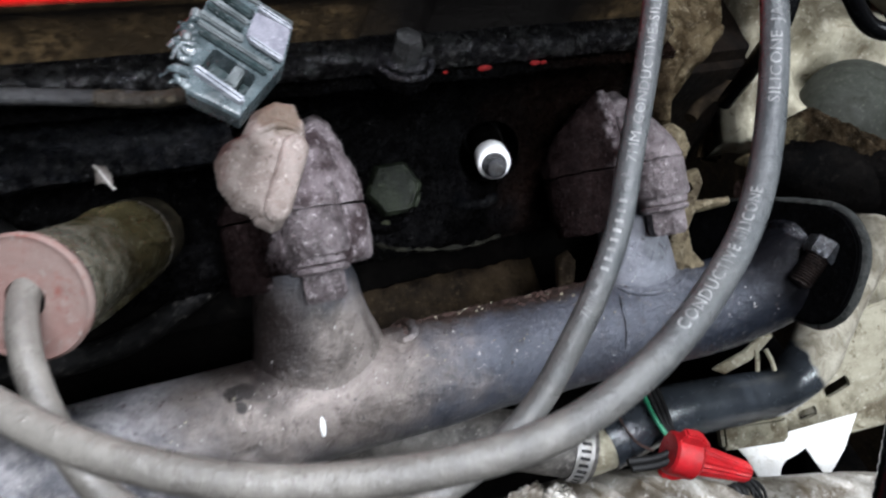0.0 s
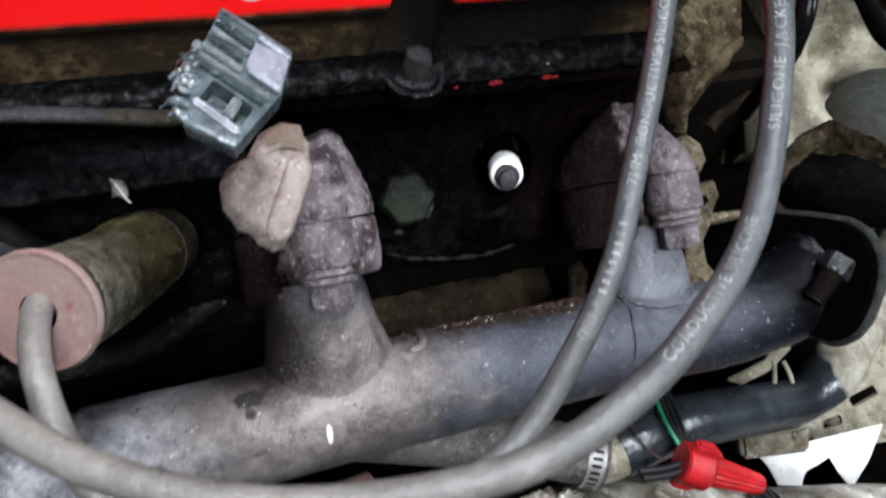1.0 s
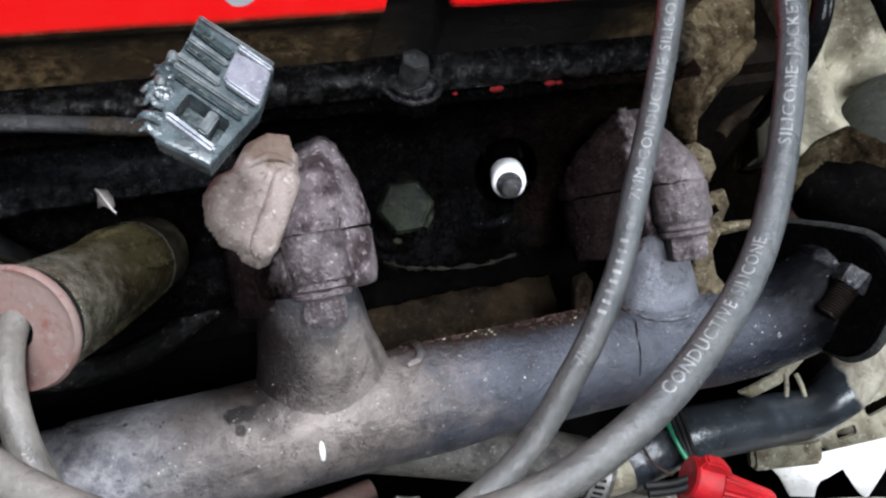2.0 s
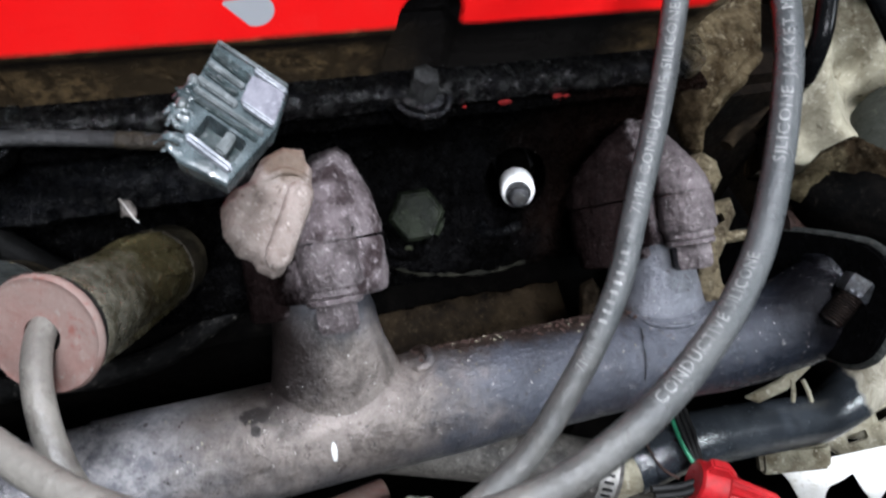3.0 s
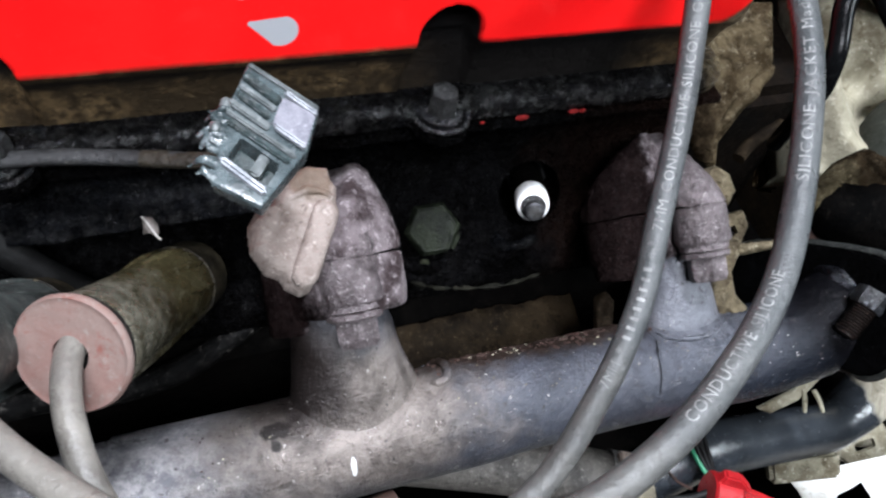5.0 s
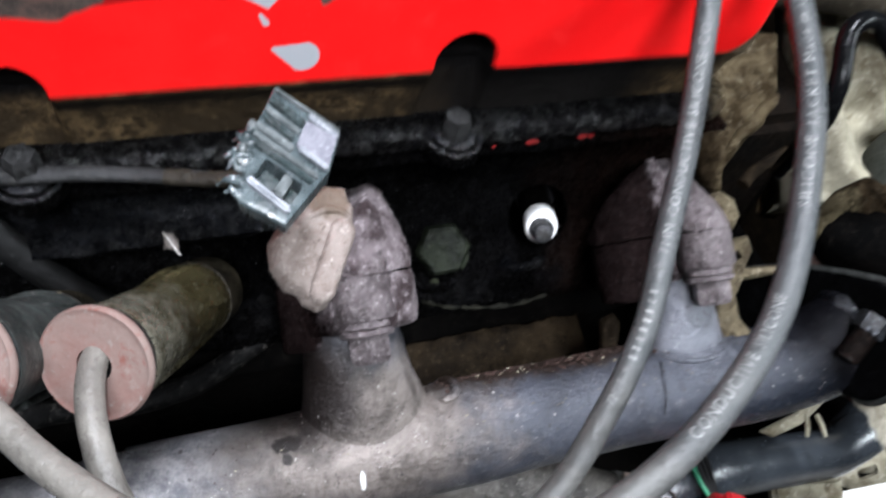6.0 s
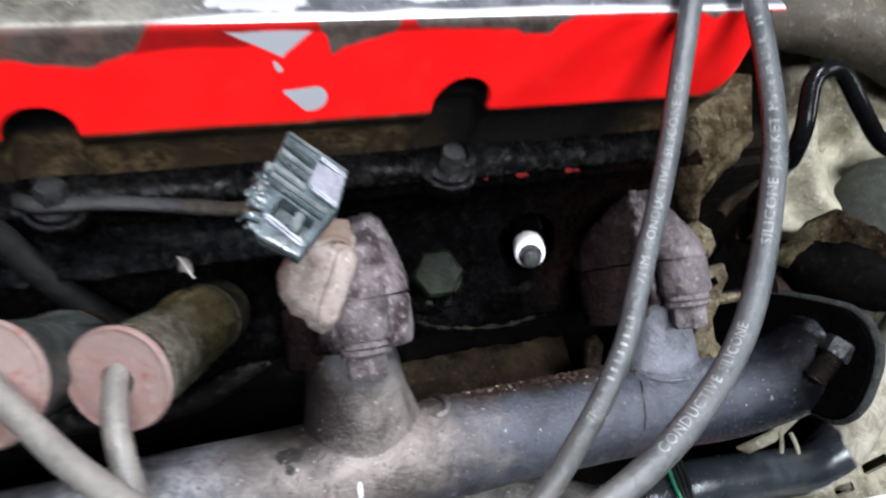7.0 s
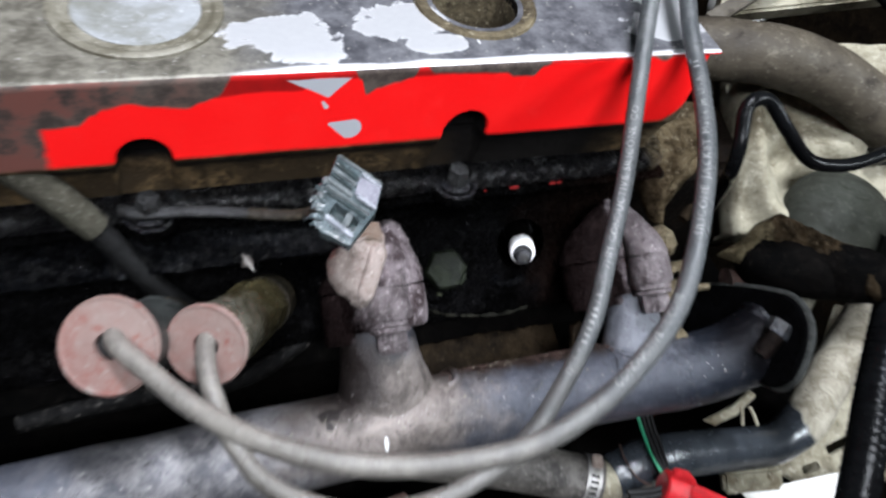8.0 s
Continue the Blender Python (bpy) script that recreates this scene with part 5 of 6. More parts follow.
tab_ob = part("tab", pillow(TAB, 0.0050, tm @ Matrix.Translation((0, 0, -0.005)), 0.0024, 0.0005, 170, 0.0003), CRUSTED, lead, "tan crusted metal tab", 180)
part("tab_ridge", pillow(hull([(0.0022, -0.0100, 0.0034), (0.0072, 0.0040, 0.0036)], 28), 0.0024, tm @ Matrix.Translation((0, 0, -0.0006)), 0.0022, 0.0004, 220, 0.0003), CRUSTED, tab_ob, "rounded ridge of the tab", 180)
part("tab_rim", tube([tm @ Vector((x, y, z)) for x, y, z in ((-0.0050, 0.0056, -0.0008), (-0.0010, 0.0080, -0.0002), (0.0040, 0.0098, 0.0), (0.0086, 0.0086, -0.0006), (0.0104, 0.0060, -0.0016))], lambda u: 0.0004 + 0.0009 * math.sin(math.pi * u), 10, 6, rough=0.0004, scale=260), CRUSTED, tab_ob)
DRY_LEAF = M("dry_grey_leaf", (0.135, 0.118, 0.108), (0.05, 0.042, 0.036), (0.24, 0.22, 0.205), 0.7, 0, 260, 900, 0.4)
DRY_RIB = M("pale_leaf_rib", (0.42, 0.40, 0.38), (0.26, 0.24, 0.22), (0.5, 0.48, 0.46), 0.6, 0, 300, 900, 0.1)
# a curled leaf: two halves folded back from a pale midrib
lf = facing(-0.0975, -0.0085, 0.8360)
RIB = [(-0.0026, 0.0033, 0.0), (-0.0010, 0.0018, 0.0006), (0.0008, -0.0006, 0.0006), (0.0021, -0.0026, 0.0), (0.0030, -0.0036, -0.0006)]
bm = bmesh.new()
for edge in ([(-0.0026, 0.0033, 0.0), (0.0004, 0.0030, -0.0008), (0.0018, 0.0010, -0.0012), (0.0024, -0.0014, -0.0008), (0.0022, -0.0027, -0.0001)], [(-0.0026, 0.0033, 0.0), (-0.0026, 0.0006, -0.0010), (-0.0028, -0.0022, -0.0016), (-0.0006, -0.0016, -0.0004), (0.0020, -0.0026, -0.0001)]):
    back = [Vector(p) - Vector((0, 0, 0.00025)) for p in RIB]
    low = [Vector(p) - Vector((0, 0, 0.00025)) for p in edge]
    loops = [[bm.verts.new(lf @ Vector(p)) for p in row] for row in (RIB, [(Vector(p) + Vector(q)) / 2 + Vector((0, 0, 0.0004)) for p, q in zip(RIB, edge)], edge, low, back)]
    for u, v in zip(loops, loops[1:] + loops[:1]):
        for k in range(4):
            bm.faces.new((u[k], u[k + 1], v[k + 1], v[k]))
bmesh.ops.recalc_face_normals(bm, faces=bm.faces[:])
leaf = tagged(part("dry_leaf", bm, DRY_LEAF, None, "", 180), "curled grey scrap of dry leaf caught on the head", "leaf scrap")
part("midrib", tube([lf @ (Vector(p) + Vector((0, 0, 0.0001))) for p in RIB], 0.00028, 8, 4), DRY_RIB, leaf, "pale midrib")


# ---- printing on the ignition cables ----
def arc(points, per=10):
    line = spline(points, per)
    run = [0.0]
    for a, b in zip(line, line[1:]):
        run.append(run[-1] + (b - a).length)
    return line, run


def at_run(line, run, s):
    for i in range(len(run) - 1):
        if s <= run[i + 1] or i == len(run) - 2:
            k = (s - run[i]) / max(1e-9, run[i + 1] - run[i])
            return line[i].lerp(line[i + 1], k), (line[i + 1] - line[i]).normalized()


def nearest(line, run, p):
    return min(zip(run, line), key=lambda q: (q[1] - Vector(p)).length)[0]


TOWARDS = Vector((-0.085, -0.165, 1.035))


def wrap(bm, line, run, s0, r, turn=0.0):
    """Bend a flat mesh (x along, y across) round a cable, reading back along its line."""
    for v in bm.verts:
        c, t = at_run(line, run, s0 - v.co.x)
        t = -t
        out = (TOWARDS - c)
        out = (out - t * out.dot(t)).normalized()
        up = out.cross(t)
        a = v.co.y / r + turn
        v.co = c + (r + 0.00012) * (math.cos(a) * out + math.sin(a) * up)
    return bm


def glyph(c):
    """One character of the built-in font as a flat mesh, 1 high, from x = 0."""
    cu = bpy.data.curves.new("print", "FONT")
    cu.body, cu.size, cu.resolution_u = c, 1.0, 2
    ob = bpy.data.objects.new("print", cu)
    scene.collection.objects.link(ob)
    me = bpy.data.meshes.new_from_object(ob.evaluated_get(bpy.context.evaluated_depsgraph_get()))
    bpy.data.objects.remove(ob)
    bm = bmesh.new()
    bm.from_mesh(me)
    bpy.data.meshes.remove(me)
    x0, x1 = min(v.co.x for v in bm.verts), max(v.co.x for v in bm.verts)
    for v in bm.verts:
        v.co.x, v.co.y = v.co.x - x0, v.co.y / 0.70 - 0.5
    bmesh.ops.triangulate(bm, faces=bm.faces[:])
    bmesh.ops.subdivide_edges(bm, edges=bm.edges[:], cuts=2)
    return bm, x1 - x0


def bar():
    bm = bmesh.new()
    cols = [[bm.verts.new((0.13 + 0.24 * i / 2, -0.4 + 0.8 * j / 5, 0)) for j in range(6)] for i in range(3)]
    for a, b in zip(cols, cols[1:]):
        for j in range(5):
            bm.faces.new((a[j], b[j], b[j + 1], a[j + 1]))
    return bm, 0.55


def mark_cable(cable_ob, points, r, first, marks):
    """Print along a cable. A number in place of words gives that many plain bars."""
    line, run = arc(points)
    s = nearest(line, run, first)
    for what, length, gap, turn in marks:
        signs = [None if c == " " else glyph(c) for c in what] if isinstance(what, str) else [bar() for _ in range(what)]
        total = sum(g[1] + 0.16 if g else 0.42 for g in signs) - 0.16
        k, x = length / total, 0.0
        for g in signs:
            if g:
                for v in g[0].verts:
                    v.co.x, v.co.y = x + v.co.x * k, v.co.y * 0.0027
                part("letter" if isinstance(what, str) else "print_bar", wrap(g[0], line, run, s, r, turn), PRINT, cable_ob)
            x += k * (g[1] + 0.16 if g else 0.42)
        s -= length + gap


INNER_START = (0.0060, -0.0972, 0.8573)
cables = [o for o in scene.objects if o.name.startswith("ignition_cable")]
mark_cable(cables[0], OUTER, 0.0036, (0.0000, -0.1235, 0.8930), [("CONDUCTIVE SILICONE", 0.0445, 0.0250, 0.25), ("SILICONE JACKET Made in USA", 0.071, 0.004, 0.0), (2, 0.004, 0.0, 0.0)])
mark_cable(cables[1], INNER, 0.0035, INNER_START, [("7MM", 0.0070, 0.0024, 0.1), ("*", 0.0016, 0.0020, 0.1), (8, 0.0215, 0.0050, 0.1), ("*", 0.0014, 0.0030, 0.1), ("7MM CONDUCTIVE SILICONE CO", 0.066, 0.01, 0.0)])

# ---- front end of the engine: dirt-caked edges ----
crust = thing("front_bracket", (0.110, 0.0, 0.78), "dirt-caked iron bracket at the front end of the head", "bracket")
CORNER_DIRT = two_tone("brown_to_tan_dirt", ((0.024, 0.0165, 0.0095), (0.007, 0.005, 0.003), (0.055, 0.041, 0.026)), ((0.078, 0.060, 0.035), (0.026, 0.018, 0.010), (0.145, 0.122, 0.082)), 0.112)
LIP = facing(0.1198, 0.0157, 0.8420)
lip = part("lip", pillow([(0.0000, 0.0350), (0.0201, 0.0350), (0.0205, 0.0111), (0.0125, -0.0028), (0.0050, -0.0127), (-0.0015, -0.0214), (-0.0022, -0.0306), (-0.0061, -0.0302), (-0.0103, -0.0262), (-0.0142, -0.0164), (-0.0208, -0.0044), (-0.0197, 0.0087), (-0.0098, 0.0219)], 0.0075, LIP @ Matrix.Translation((0, 0, -0.007)), 0.0085, 0.0017, 110), CORNER_DIRT, crust, "dirt-caked corner, brown fading to a tan lip", 180)
part("ridge", tube([LIP @ Vector((x, y, z)) for x, y, z in ((0.0190, 0.0090, -0.0045), (0.0095, -0.0020, -0.0005), (0.0010, -0.0110, 0.0006), (-0.0050, -0.0185, -0.0008), (-0.0055, -0.0285, -0.0045))], lambda u: 0.0022 + 0.0010 * math.sin(7 * u), 16, 8, rough=0.0014, scale=200), CORNER_DIRT, lip, "rounded tan edge of the lip")
part("ear", pillow([(-0.0064, 0.0044), (0.0011, 0.0068), (0.0065, 0.0036), (0.0087, -0.0033), (0.0061, -0.0087), (0.0, -0.0105), (-0.0058, -0.0087)], 0.0065, facing(0.1092, -0.0130, 0.8202) @ Matrix.Translation((0, 0, -0.0045)), 0.0035, 0.0014, 260, 0.0004), DUST, crust, "crusted olive ear", 180)
STRAP = facing(0.1174, -0.0355, 0.7922)
strap = part("strap", pillow([(-0.0023, 0.0209), (0.0052, 0.0227), (0.0075, 0.0164), (0.0045, 0.0092), (0.0182, 0.0104), (0.0182, 0.0072), (0.0034, 0.0041), (0.0007, -0.0023), (0.0023, -0.0114), (0.0075, -0.0170), (0.0023, -0.0245), (-0.0061, -0.0209), (-0.0075, -0.0114), (-0.0057, 0.0), (-0.0075, 0.0091)], 0.004, STRAP, 0.0022, 0.0009, 260, 0.0004), DUST, crust, "tan dusty web with a ragged hole", 180)
carve(strap, [prism([(-0.0030, 0.0145), (0.0010, 0.0165), (0.0022, 0.0135), (-0.0008, 0.0112)], 0.02, STRAP @ Matrix.Translation((0, 0, -0.008)))])
part("stay", tube([(0.1330, 0.0020, 0.8135), (0.1394, 0.0060, 0.8156), (0.1480, 0.0090, 0.8180), (0.1577, 0.0118, 0.8203)], 0.0026, 10, 5, rough=0.0005), DARK_DUST, crust, "oily brown stay")
plate = thing("timing_plate", (0.13, 0.05, 0.55), "dark iron plate closing the front of the engine", "plate")
part("sheet", roughen(prism([(-0.02, 0), (0.16, 0), (0.16, 0.22), (0.03, 0.22), (-0.01, 0.17)], 0.02, pose(0.118, 0.0, 0.55, 90, 0, 90), 0.003), 0.0008, 80), DARK_VOID, plate)

# added mass that keeps the gap behind the bracket dark
part("casing", roughen(prism([(0.112, 0.034), (0.200, 0.036), (0.245, 0.085), (0.112, 0.12)], 0.262, Matrix.Translation((0, 0, 0.55)), 0.006), 0.0015, 60, 2), M("oily_brown_casing", (0.0040, 0.0024, 0.0014), (0.001, 0.0007, 0.0005), (0.012, 0.0075, 0.004), 0.8, 0, 50, 500, 0.6, spec=0.06), plate, "brown mass added to darken the gap at the front")
tagged(part("heat_tab", box(0.013, 0.022, 0.004, facing(0.2121, 0.0402, 0.7469, -8), 0.002), CRUST_TAN), "small tan metal tab behind the bracket", "tab")

# ---- coolant housing and pulley end ----
def lumps(parts_, rough=0.0015, scale=60, sub=4):
    """Rounded masses merged into one casting."""
    bm = bmesh.new()
    for at, radii, turn in parts_:
        new_ = bmesh.ops.create_icosphere(bm, subdivisions=sub, radius=1.0)["verts"]
        m = pose(*at, *turn) @ Matrix.Diagonal((*radii, 1))
        for v in new_:
            v.co = m @ v.co
    return roughen(bm, rough, scale)


housing = thing("coolant_housing", (0.25, 0.05, 0.74), "pale dusty cast alloy coolant housing at the front of the engine", "coolant housing")
def cast_sheet():
    """One smooth casting: a column that sweeps round a deep pocket, under a swelling shoulder."""
    m = facing(0.2310, 0.0342, 0.8117)
    bm = bmesh.new()
    spine = spline([(-0.027, 0.075, 0), (-0.025, 0.030, 0), (-0.021, -0.010, 0), (-0.015, -0.030, 0), (0.002, -0.036, 0), (0.022, -0.032, 0)], 10)

    def height(x, y):
        d = min((Vector((x, y, 0)) - q).length for q in spine)
        h = 0.013 * math.exp(-(d / 0.0085) ** 2)
        h += 0.010 * math.exp(-((x - 0.026) / 0.022) ** 2 - ((y - 0.012) / 0.011) ** 2)
        h -= 0.020 * math.exp(-((x - 0.007) / 0.011) ** 2 - ((y + 0.013) / 0.009) ** 2)
        h -= 0.012 * math.exp(-((x + 0.006) / 0.010) ** 2 - ((y - 0.004) / 0.008) ** 2)
        h -= 6 * max(0.0, -0.033 - x) + 4 * max(0.0, -0.043 - y)
        return h + 0.0022 * noise.noise(Vector((x * 60, y * 60, 0))) + 0.0007 * noise.noise(Vector((x * 260, y * 260, 3)))

    grid = [[bm.verts.new(m @ Vector((x, y, height(x, y)))) for y in [-0.070 + 0.145 * j / 90 for j in range(91)]] for x in [-0.048 + 0.150 * i / 90 for i in range(91)]]
    for a, b in zip(grid, grid[1:]):
        for k in range(90):
            flat_ = m.inverted() @ a[k].co
            if flat_.x > -0.0365 and flat_.y > -0.0465:
                bm.faces.new((a[k], b[k], b[k + 1], a[k + 1]))
    bmesh.ops.delete(bm, geom=[v for v in bm.verts if not v.link_faces], context="VERTS")
    back = bmesh.ops.extrude_face_region(bm, geom=bm.faces[:])["geom"]
    for v in back:
        if isinstance(v, bmesh.types.BMVert):
            v.co += m.to_3x3() @ Vector((0, 0, -0.012))
    return bm


part("casting", cast_sheet(), DUST_PALE, housing, "pale dusty casting with a dark pocket", 180)
part("side_rib", tube([(0.2134, 0.0904, 0.8273), (0.2127, 0.0775, 0.8171), (0.2117, 0.0672, 0.8090), (0.2091, 0.0548, 0.7985)], lambda u: 0.0050 - 0.0012 * u, 18, 8, rough=0.0010, scale=120), DUST_PALE, housing, "narrow pale rib beside the column")
arm = thing("tensioner_arm", (0.19, -0.03, 0.80), "dirt-topped dark iron arm beside the exhaust outlet", "bracket")
AM = facing(0.1786, -0.0201, 0.8214)
# added black lumps stand for the shaded hollow below the dirt
part("arm", lumps([((0.1840, -0.0370, 0.8080), (0.034, 0.014, 0.016), (0, 0, -28)), ((0.2100, -0.0480, 0.8130), (0.026, 0.014, 0.017), (0, 0, -30))], 0.0016, 90), DARK_VOID, arm, "black mass in place of the shaded hollow under the arm")
ARM_DIRT = two_tone("olive_to_brown_dirt", ((0.070, 0.058, 0.034), (0.020, 0.0155, 0.009), (0.16, 0.135, 0.085)), ((0.022, 0.0155, 0.009), (0.007, 0.005, 0.003), (0.05, 0.038, 0.024)), 0.172)
part("dirt", pillow([(-0.0340, -0.0145), (-0.0194, -0.0056), (-0.0097, 0.0042), (0.0028, 0.0103), (0.0139, 0.0033), (0.0278, -0.0042), (0.0480, -0.0125), (0.0480, -0.0400), (0.0278, -0.0260), (0.0139, -0.0180), (0.0, -0.0130), (-0.0097, -0.0130), (-0.0222, -0.0190)], 0.011, AM @ pose(0, 0, -0.006, -20, 0, 0), 0.012, 0.0022, 210, 0.0006), ARM_DIRT, arm, "olive dirt caked on top of the arm", 180)
part("sleeve", tube([(0.1560, -0.0262, 0.7915), (0.1679, -0.0263, 0.7924), (0.1820, -0.0250, 0.7950)], 0.0062, 18, 5, rough=0.0008), BROWN_RUST, arm, "dull rusty sleeve")
part("stub", tube([(0.1830, -0.0560, 0.7920), (0.1940, -0.0470, 0.7970), (0.2060, -0.0400, 0.8010), (0.2150, -0.0350, 0.8040)], 0.0058, 20, 5, rough=0.0004), SLEEVE, arm, "dull grey rod")
pulley = thing("pulley_cover", (0.262, -0.005, 0.78), "smooth grey-green domed cover", "cover")
part("dome", lumps([((0.254, -0.002, 0.790), (0.044, 0.037, 0.027), (25, 10, 15))], 0.0004, 40, 5), M("grey_green_paint", (0.024, 0.026, 0.0205), (0.011, 0.012, 0.008), (0.058, 0.060, 0.046), 0.75, 0.0, 30, 500, 0.15, spec=0.2), pulley)

# ---- hoses and pipes ----
def hose(name, points, radius, mat_, label, category, seg=28, rough=0.0):
    return tagged(part(name, tube(points, radius, seg, 10, rough=rough, scale=50), mat_), label, category)


radiator = thing("radiator_hose", (0.201, 0.066, 0.852), "thick dusty black radiator hose", "hose")
RAD = [(0.118, 0.085, 0.862), (0.150, 0.080, 0.866), (0.175, 0.074, 0.868), (0.201, 0.066, 0.869), (0.230, 0.058, 0.864), (0.256, 0.047, 0.855), (0.285, 0.028, 0.840), (0.33, -0.01, 0.81)]
rad = part("tube", tube(RAD, 0.0172, 32, 10, rough=0.0006, scale=50), RUBBER_DUSTY, radiator)
RD = (Vector(RAD[6]) - Vector(RAD[5])).normalized()
band = part("band", revolve([(0.0176, -0.0055), (0.0186, -0.0055), (0.0186, 0.0055), (0.0176, 0.0055), (0.0176, -0.0055)], 48, aim(RAD[6], RD), closed=False), GREASY_STEEL, radiator, "dark steel clamp band")
part("screw", box(0.008, 0.012, 0.009, aim(RAD[6], RD) @ pose(-0.016, -0.012, 0, 0, 0, 37), 0.0016), BLACK_WIRE, band, "black clamp screw housing")
hose("vacuum_pipe", [(0.142, -0.002, 0.825), (0.132, -0.010, 0.845), (0.120, -0.019, 0.868), (0.1120, -0.0250, 0.880), (0.1115, -0.0220, 0.892), (0.1160, -0.0110, 0.902), (0.1225, -0.0080, 0.9055), (0.1310, -0.0085, 0.9030), (0.1400, -0.0160, 0.8940), (0.1540, -0.0235, 0.8815), (0.1680, -0.0265, 0.8775), (0.192, -0.025, 0.876), (0.24, -0.015, 0.878)], 0.0033, RUBBER, "thin glossy black bent pipe", "pipe", 16)

lower = thing("coolant_hose", (0.20, -0.075, 0.645), "black rubber coolant hose, caked with pale dust round its bend", "hose")
way = spline([(0.1010, -0.0800, 0.6790), (0.1290, -0.0770, 0.6840), (0.1700, -0.0755, 0.6720), (0.2100, -0.0750, 0.6580), (0.2450, -0.0735, 0.6470), (0.2780, -0.0640, 0.6480), (0.3050, -0.0450, 0.6540), (0.3420, -0.0200, 0.6650), (0.40, 0.02, 0.68)], 14)
CAKED = dusted_rubber()
part("clean_length", tube(way[:60], 0.0142, 36, 0), CAKED, lower, "glossy black length")
part("dusty_bend", tube(way[59:], lambda u: 0.0142 + 0.0020 * min(1, u * 3), 36, 0, rough=0.0007, scale=60), CAKED, lower, "dust-caked bend")
CL = Vector((0.0862, -0.0790, 0.6800))
CD = Vector((0.040, -0.020, 0.0)).normalized()
clamp = thing("hose_clamp", CL, "bright slotted steel hose clamp with a tan screw", "hose clamp")
ring = part("band", revolve([(0.0144, -0.0042), (0.0152, -0.0042), (0.0152, 0.0042), (0.0144, 0.0042), (0.0144, -0.0042)], 48, aim(CL, CD), closed=False), M("bright_clamp_steel", (0.34, 0.335, 0.33), (0.18, 0.17, 0.15), (0.5, 0.5, 0.5), 0.42, 0.5, 90, 700, 0.15), clamp, "bright slotted band")
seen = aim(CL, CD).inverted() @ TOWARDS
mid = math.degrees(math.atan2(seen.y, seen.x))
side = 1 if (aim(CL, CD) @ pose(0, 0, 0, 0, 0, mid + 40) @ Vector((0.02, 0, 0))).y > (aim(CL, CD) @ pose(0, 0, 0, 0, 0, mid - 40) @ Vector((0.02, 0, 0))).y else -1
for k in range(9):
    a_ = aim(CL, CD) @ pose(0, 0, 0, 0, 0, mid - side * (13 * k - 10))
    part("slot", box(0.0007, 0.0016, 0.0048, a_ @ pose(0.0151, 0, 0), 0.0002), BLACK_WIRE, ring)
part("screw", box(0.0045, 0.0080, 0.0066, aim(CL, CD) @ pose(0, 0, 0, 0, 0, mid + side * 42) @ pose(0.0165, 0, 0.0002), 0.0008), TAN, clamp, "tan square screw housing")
hose("coolant_pipe", [(0.078, -0.0750, 0.6800), (0.0900, -0.0808, 0.6800), (0.1080, -0.0815, 0.6805)], 0.0118, DUST_PALE, "dirty pale pipe stub between the two hoses", "pipe", rough=0.0014)
hose("heater_hose", [(-0.04, -0.028, 0.676), (0.010, -0.046, 0.678), (0.0460, -0.0600, 0.6790), (0.0680, -0.0700, 0.6800), (0.0920, -0.0820, 0.6800)], 0.0141, M("dusty_grey_rubber_hose", (0.105, 0.096, 0.085), (0.022, 0.019, 0.017), (0.24, 0.225, 0.20), 0.6, 0, 62, 420, 0.7, 0.7), "thick dusty grey rubber hose under the manifold", "hose")

corr = bmesh.new()
pts = spline([(0.262, -0.030, 0.822), (0.236, -0.066, 0.804), (0.213, -0.100, 0.782), (0.190, -0.140, 0.754), (0.165, -0.19, 0.71)], 30)
tagged(part("corrugated_conduit", tube(pts, lambda u: 0.0105 + 0.00035 * math.sin(u * 300), 20, 0, corr), RUBBER), "black corrugated wiring conduit", "conduit")

hose("battery_lead", [(-0.200, -0.0160, 0.7500), (-0.1633, -0.0164, 0.7554), (-0.1416, -0.0172, 0.7584), (-0.1197, -0.0200, 0.7595), (-0.0959, -0.0188, 0.7648), (-0.0731, -0.0111, 0.7732), (-0.050, -0.002, 0.782)], 0.0046, DIRTY_LEAD, "black dirty lead under the plug boots", "cable", 16, 0.0006)

# ---- wire nut and its wires ----
nut = thing("wire_nut", (0.150, -0.100, 0.668), "red plastic twist-on wire connector", "wire connector")
nm = aim((0.1150, -0.0995, 0.7045), (0.0356, -0.0196, -0.0040)) @ Matrix.Scale(0.94, 4)
bm = bmesh.new()
prof = [(0.0090, 0.0), (0.0105, 0.001), (0.0108, 0.013), (0.0095, 0.0145), (0.0078, 0.016), (0.0052, 0.042), (0.0042, 0.044), (0.002, 0.0445)]
rings = []
for r, z in prof:
    ribbed = 0.016 <= z <= 0.042
    rings.append([bm.verts.new(nm @ Vector(((r - (0.0007 if ribbed and k % 2 else 0)) * math.cos(2 * math.pi * k / 36), (r - (0.0007 if ribbed and k % 2 else 0)) * math.sin(2 * math.pi * k / 36), z))) for k in range(36)])
for a, b in zip(rings, rings[1:]):
    for k in range(36):
        bm.faces.new((a[k], a[(k + 1) % 36], b[(k + 1) % 36], b[k]))
bm.faces.new(rings[0])
bm.faces.new(rings[-1])
part("cap", bm, RED_PLASTIC, nut, sharp=25)
for spin in (70, 250):
    part("wing", prism([(0.008, 0.0), (0.0150, 0.002), (0.0155, 0.010), (0.0100, 0.018)], 0.006, nm @ pose(0, 0, 0, 0, 0, spin) @ pose(0, 0.003, 0, 90, 0, 0), 0.001), RED_PLASTIC, nut)
